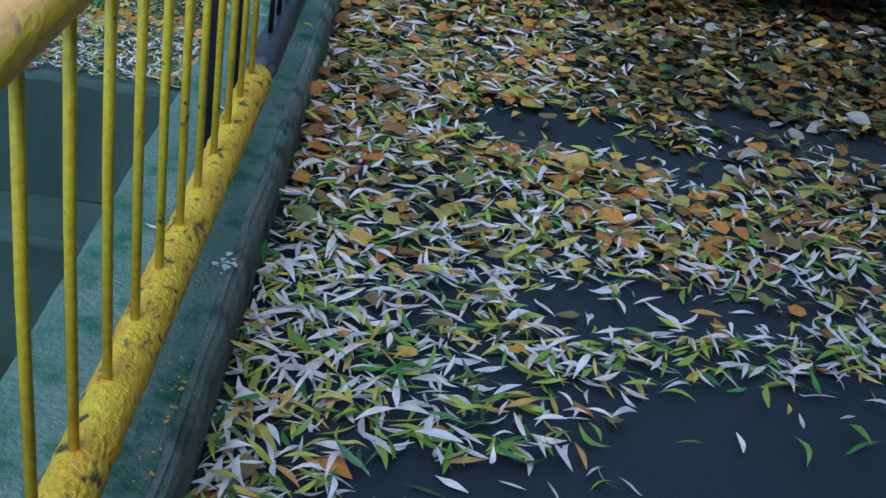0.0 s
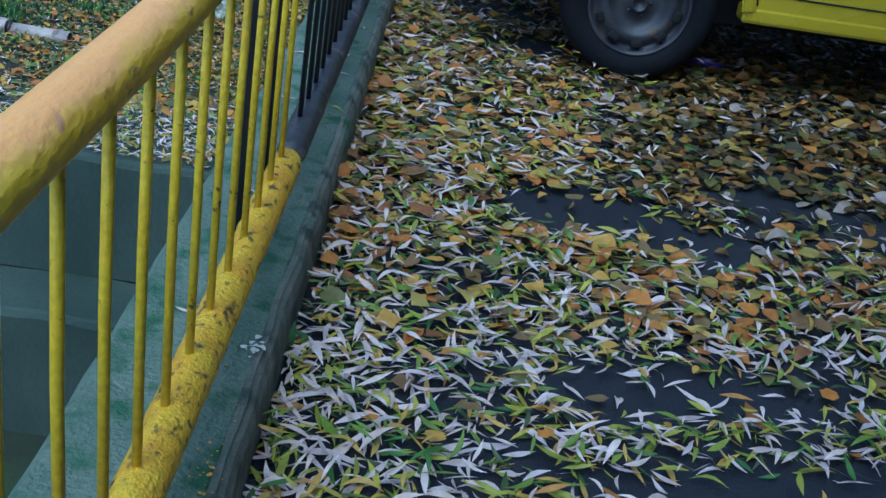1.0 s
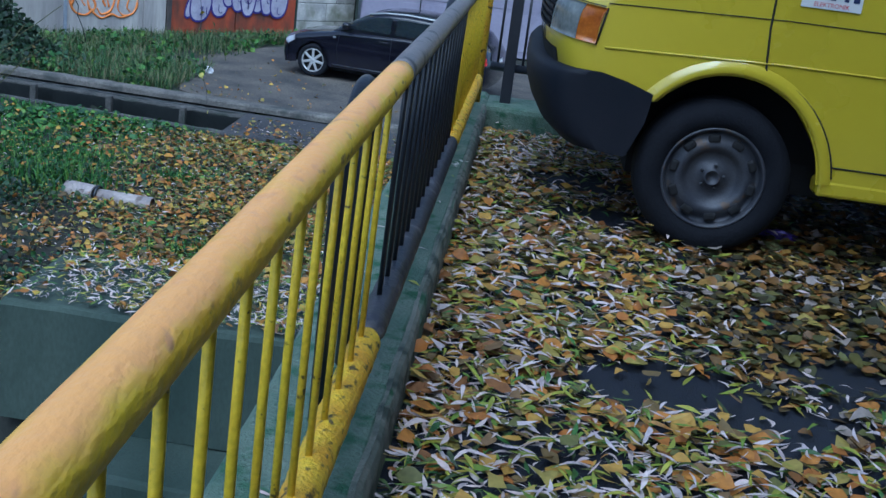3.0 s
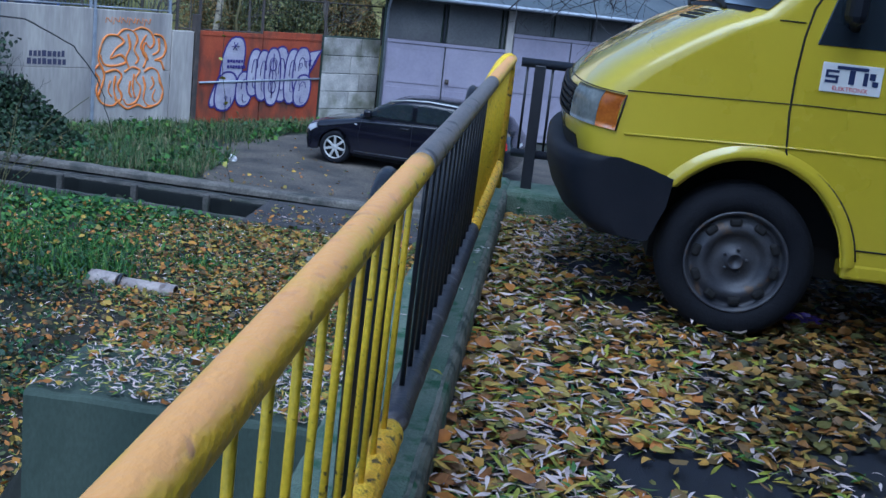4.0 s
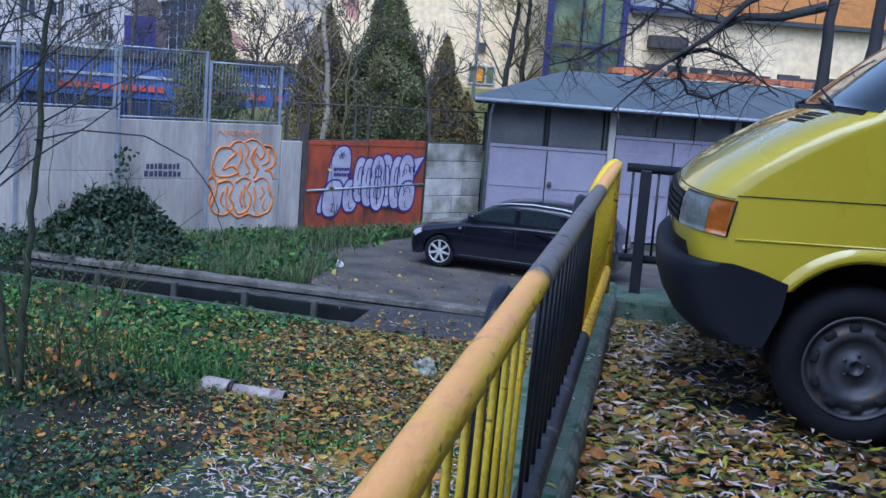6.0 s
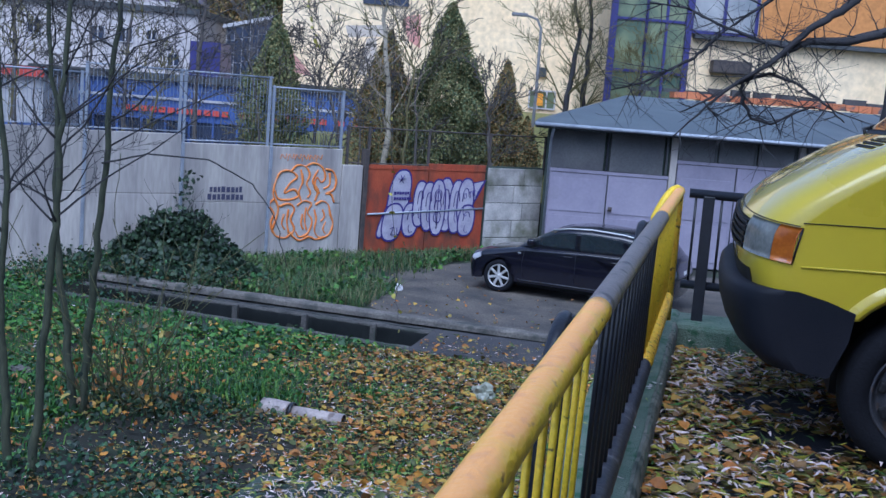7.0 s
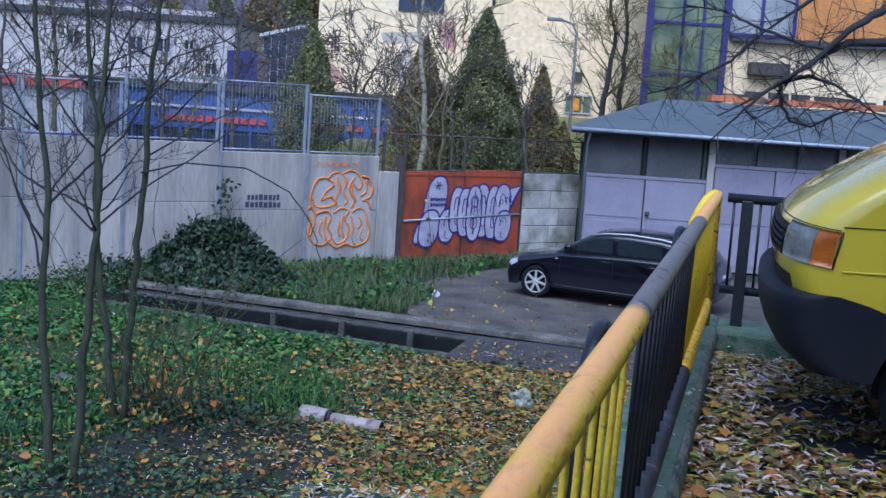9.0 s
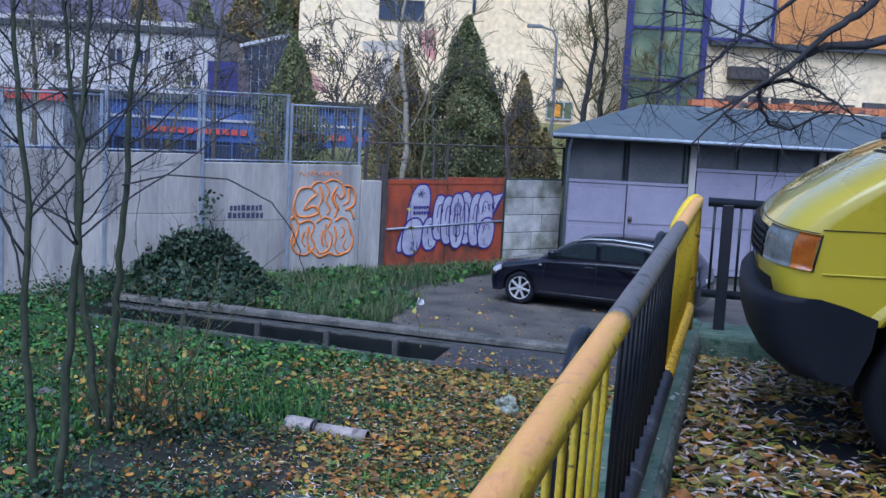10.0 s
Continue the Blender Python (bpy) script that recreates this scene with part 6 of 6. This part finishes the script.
def weed(x, y, n, r, h, seed):
    rg2 = np.random.default_rng(seed)
    sp = []
    for _ in range(int(n * 2.0)):
        px, py = x + rg2.normal(0, r), y + rg2.normal(0, r * 0.8)
        sp.append((px, py, lie(px, py)))
    return blades("weed_clump", sp, (0.05, 0.07 + h * 1.3), WEED, "bright green weeds and moss on the bank", seed, 0.011, lean=0.8)


for k, (x, y, n, r, h) in enumerate(((-5.1, 12.0, 380, 0.32, 0.16), (-5.3, 13.0, 420, 0.34, 0.05), (-6.4, 12.8, 420, 0.5, 0.05), (-7.2, 9.8, 300, 0.5, 0.12), (-7.0, 11.5, 300, 0.5, 0.1), (-3.9, 12.9, 120, 0.16, 0.05), (-2.9, 10.3, 90, 0.2, 0.05), (-2.4, 8.6, 90, 0.2, 0.05))):
    weed(x, y, n, r, h, 100 + k)

SHRUB_X, SHRUB_Y = -6.05, 10.9
shrub = thing("twiggy_shrub", (SHRUB_X, SHRUB_Y, lie(SHRUB_X, SHRUB_Y)), "low leafless shrub of thin upright shoots", "shrub")
rg = random.Random(9)
lines = []
for k in range(30):
    a, t = rg.uniform(0, 6.28), rg.uniform(0.2, 1.25)
    grow(lines, (rg.gauss(0, 0.22), rg.gauss(0, 0.2), -0.05), (math.cos(a) * t, math.sin(a) * t, 1), rg.uniform(1.0, 2.2), 0.011, 1, rg, 2, 0.012, 0.5, 0.4)
lines = [(p, [max(q, 0.0042) for q in r]) for p, r in lines]
tagged(tubes("shoot_mass", lines, surf("olive_shoots", (0.050, 0.060, 0.022), (0.11, 0.105, 0.045), 5, 0.8, 0.0, 30), shrub, 4), kind="stuff")
clumps("dry_leaves", [(rg.gauss(0, 0.4), rg.gauss(0, 0.4), abs(rg.gauss(0.0, 0.3))) for _ in range(150)], (0.05, 0.10), BROWN, shrub, 77, flat=1.0)
clumps("low_foliage", [(rg.gauss(0.25, 0.6), rg.gauss(-0.2, 0.45), abs(rg.gauss(0.03, 0.14))) for _ in range(700)], (0.03, 0.07), BUSH, shrub, 78, flat=1.0)

bush = thing("ivy_bush", (-10.05, 19.35, LOW), "dark evergreen bush against the concrete wall", "bush")
r = np.random.default_rng(8)
sp = []
heaps = ((-0.75, 0.0, 0.28, 0.62, 0.42, 0.45), (-0.1, 0.15, 0.55, 0.62, 0.5, 0.60), (0.45, 0.05, 0.72, 0.50, 0.45, 0.48), (0.95, -0.1, 0.36, 0.62, 0.40, 0.42), (1.55, -0.35, 0.16, 0.55, 0.35, 0.26), (-1.35, -0.3, 0.12, 0.5, 0.35, 0.22), (0.35, -0.55, 0.2, 0.9, 0.35, 0.34))
for hx, hy, hz, ax, ay, az in heaps:
    for _ in range(int(4600 * ax * (ay + az))):
        v = Vector((r.normal(), r.normal(), r.normal())).normalized() * r.uniform(0.55, 1.0)
        k = 1 + 0.35 * noise.noise(v * 2.1 + Vector((hx, hy, 0)))
        sp.append((hx + ax * v.x * k + r.normal(0, 0.04), hy + ay * v.y * k, max(0.03, hz + az * v.z * k + r.normal(0, 0.04))))
for _ in range(60):
    t = r.random()
    sp.append((-0.1 + 0.2 * t + r.normal(0, 0.12), 0.55 + 0.25 * t + r.normal(0, 0.04), 1.0 + 0.9 * t + r.normal(0, 0.05)))
for _ in range(1500):
    sp.append((-1.6 + 3.6 * r.random(), -0.9 + r.normal(0, 0.4) - 0.3 * r.random(), 0.08 + abs(r.normal(0, 0.16))))
clumps("foliage", sp, (0.05, 0.115), BUSH, bush, 9, flat=1.0)
lines = []
rg = random.Random(12)
for k in range(14):
    grow(lines, (rg.uniform(-0.6, 0.8), 0, 0), (rg.uniform(-0.6, 0.6), rg.uniform(-0.3, 0.3), 1), rg.uniform(0.8, 1.5), 0.02, 1, rg)
tagged(tubes("stem_mass", lines, BARK_DARK, bush, 4), kind="stuff")

UNDERGROWTH = leafy("undergrowth_leaves", [(0.014, 0.045, 0.022), (0.022, 0.075, 0.026), (0.010, 0.025, 0.016), (0.035, 0.095, 0.024), (0.10, 0.075, 0.02)], 0.6)
# dark leafy undergrowth round the hollow and over the channel's end
low = []
for cx, cy, rx, ry, n, tall in ((-4.55, 8.6, 0.45, 0.55, 1100, 0.10), (-5.8, 8.6, 0.8, 0.6, 1100, 0.08), (-5.5, 11.2, 0.4, 0.3, 700, 0.07), (-9.9, 17.0, 0.7, 0.5, 2600, 0.20), (-8.6, 18.25, 0.8, 0.2, 1400, 0.14), (-11.2, 17.6, 0.7, 0.6, 2200, 0.14)):
    for _ in range(n):
        px, py = rng.normal(cx, rx), rng.normal(cy, ry)
        low.append((px, py, max(lie(px, py), LOW - 0.5) + 0.02 + abs(rng.normal(0, tall))))
clumps("dark_undergrowth", low, (0.025, 0.065), UNDERGROWTH, None, 45, "dark blue-green leafy undergrowth in the damp hollow", "weeds", 0.7)

# thin willow twigs that hang into view from above
YELLOW_LEAF = leafy("hanging_willow_leaves", [(0.36, 0.26, 0.03), (0.28, 0.16, 0.02), (0.30, 0.28, 0.04), (0.20, 0.12, 0.02)], 0.5)
for k, line in enumerate(([(-5.46, 8.62, 4.3), (-4.6, 8.8, 5.0), (-3.8, 9.0, 4.4), (-3.62, 9.0, 3.0), (-3.55, 9.0, 2.2), (-3.47, 9.0, 1.9), (-3.38, 9.0, 1.66)], [(-5.46, 8.6, 4.2), (-4.2, 8.9, 5.2), (-3.05, 9.2, 4.4), (-2.85, 9.2, 2.6), (-2.72, 9.1, 0.85), (-2.59, 9.0, -0.14), (-2.53, 9.0, -0.60)])):
    ob = thing("willow_twig", line[0], "thin hanging willow twig with a few withered leaves", "twig", "hanging willow twigs")
    q0, rg = Vector(line[0]), random.Random(70 + k)
    pts, rad = stem_line([Vector(q) - q0 for q in line], 0.004, 0.0016, rg, 0.008)
    tube("stem", pts, rad, BARK_DARK, ob, 5)
    for c in range(len(pts) - 15, len(pts)):
        spot = (pts[c].x + rg.gauss(0, 0.012), pts[c].y + rg.gauss(0, 0.012), pts[c].z + rg.gauss(0, 0.02))
        clumps("leaf", [spot], (0.025, 0.05), YELLOW_LEAF, ob, 80 + 40 * k + c, flat=1.3)

# ---- small things ----
pipe = thing("drain_pipe", (-4.76, 11.62, lie(-4.3, 11.65) + 0.03), "broken pale plastic pipe with a dark band lying in the leaves", "pipe", rz=-4)
PIPE = surf("dirty_white_plastic", (0.26, 0.23, 0.24), (0.44, 0.38, 0.35), 6, 0.5, 0.1, 40, stain=(0.14, 0.11, 0.10), stain_at=0.56, stain_scale=7)
lathe("tube", [(0.072, 0.0), (0.082, 0.0), (0.082, 0.62), (0.072, 0.62)], PIPE, pipe, 24, m=pose(0.36, 0, 0, 0, 0, -90))
lathe("socket", [(0.095, 0.0), (0.105, 0.0), (0.110, 0.1), (0.105, 0.32), (0.092, 0.34), (0.09, 0.30)], PIPE, pipe, 24, "wider pale pipe socket", pose(0.0, 0, 0.015, 0, 4, -94))
lathe("band", [(0.098, 0.0), (0.108, 0.0), (0.108, 0.035), (0.098, 0.035)], BLACK, pipe, 24, "dark band", pose(0.34, 0, 0.008, 0, 0, -90))


def crumple(name, at, size, material, label, category, seed):
    bm = bmesh.new()
    bmesh.ops.create_icosphere(bm, subdivisions=3, radius=1)
    for v in bm.verts:
        n = 0.75 + 0.5 * noise.noise(v.co * 1.7 + Vector((seed, 0, 0))) + 0.28 * noise.noise(v.co * 4.3 + Vector((0, seed, 0)))
        v.co = Vector((v.co.x * size[0], v.co.y * size[1], max(v.co.z * size[2], -0.6 * size[2]))) * n
    ob = part(name, bm, material)
    ob.location = at
    return tagged(ob, label, category)


crumple("plastic_bag", (-2.58, 13.25, LOW + 0.10), (0.20, 0.12, 0.16), surf("greyish_plastic", (0.22, 0.24, 0.19), (0.30, 0.31, 0.25), 9, 0.35, 0.1, 30), "crumpled translucent grey-green plastic bag", "bag", 3)
crumple("paper_scrap", (-5.66, 20.1, LOW + 0.06), (0.09, 0.06, 0.10), plain("white_paper", (0.62, 0.62, 0.66), 0.8), "crumpled white paper scrap at the grass edge", "litter", 5)
crumple("paper_scrap", (-5.75, 19.75, LOW + 0.03), (0.14, 0.06, 0.03), plain("pale_card", (0.5, 0.5, 0.54), 0.8), "flat pale card scrap on the asphalt", "litter", 8)
crumple("plastic_scrap", (1.22, 4.98, 0.03), (0.11, 0.04, 0.03), surf("purple_plastic", (0.05, 0.03, 0.22), (0.09, 0.05, 0.32), 20, 0.35, 0.2, 60), "crumpled purple plastic wrapper beside the tyre", "litter", 11)
crumple("stone", (-7.9, 11.6, LOW + 0.05), (0.20, 0.10, 0.06), PALE_BEAM, "pale stone lying in the grass", "stone", 15)
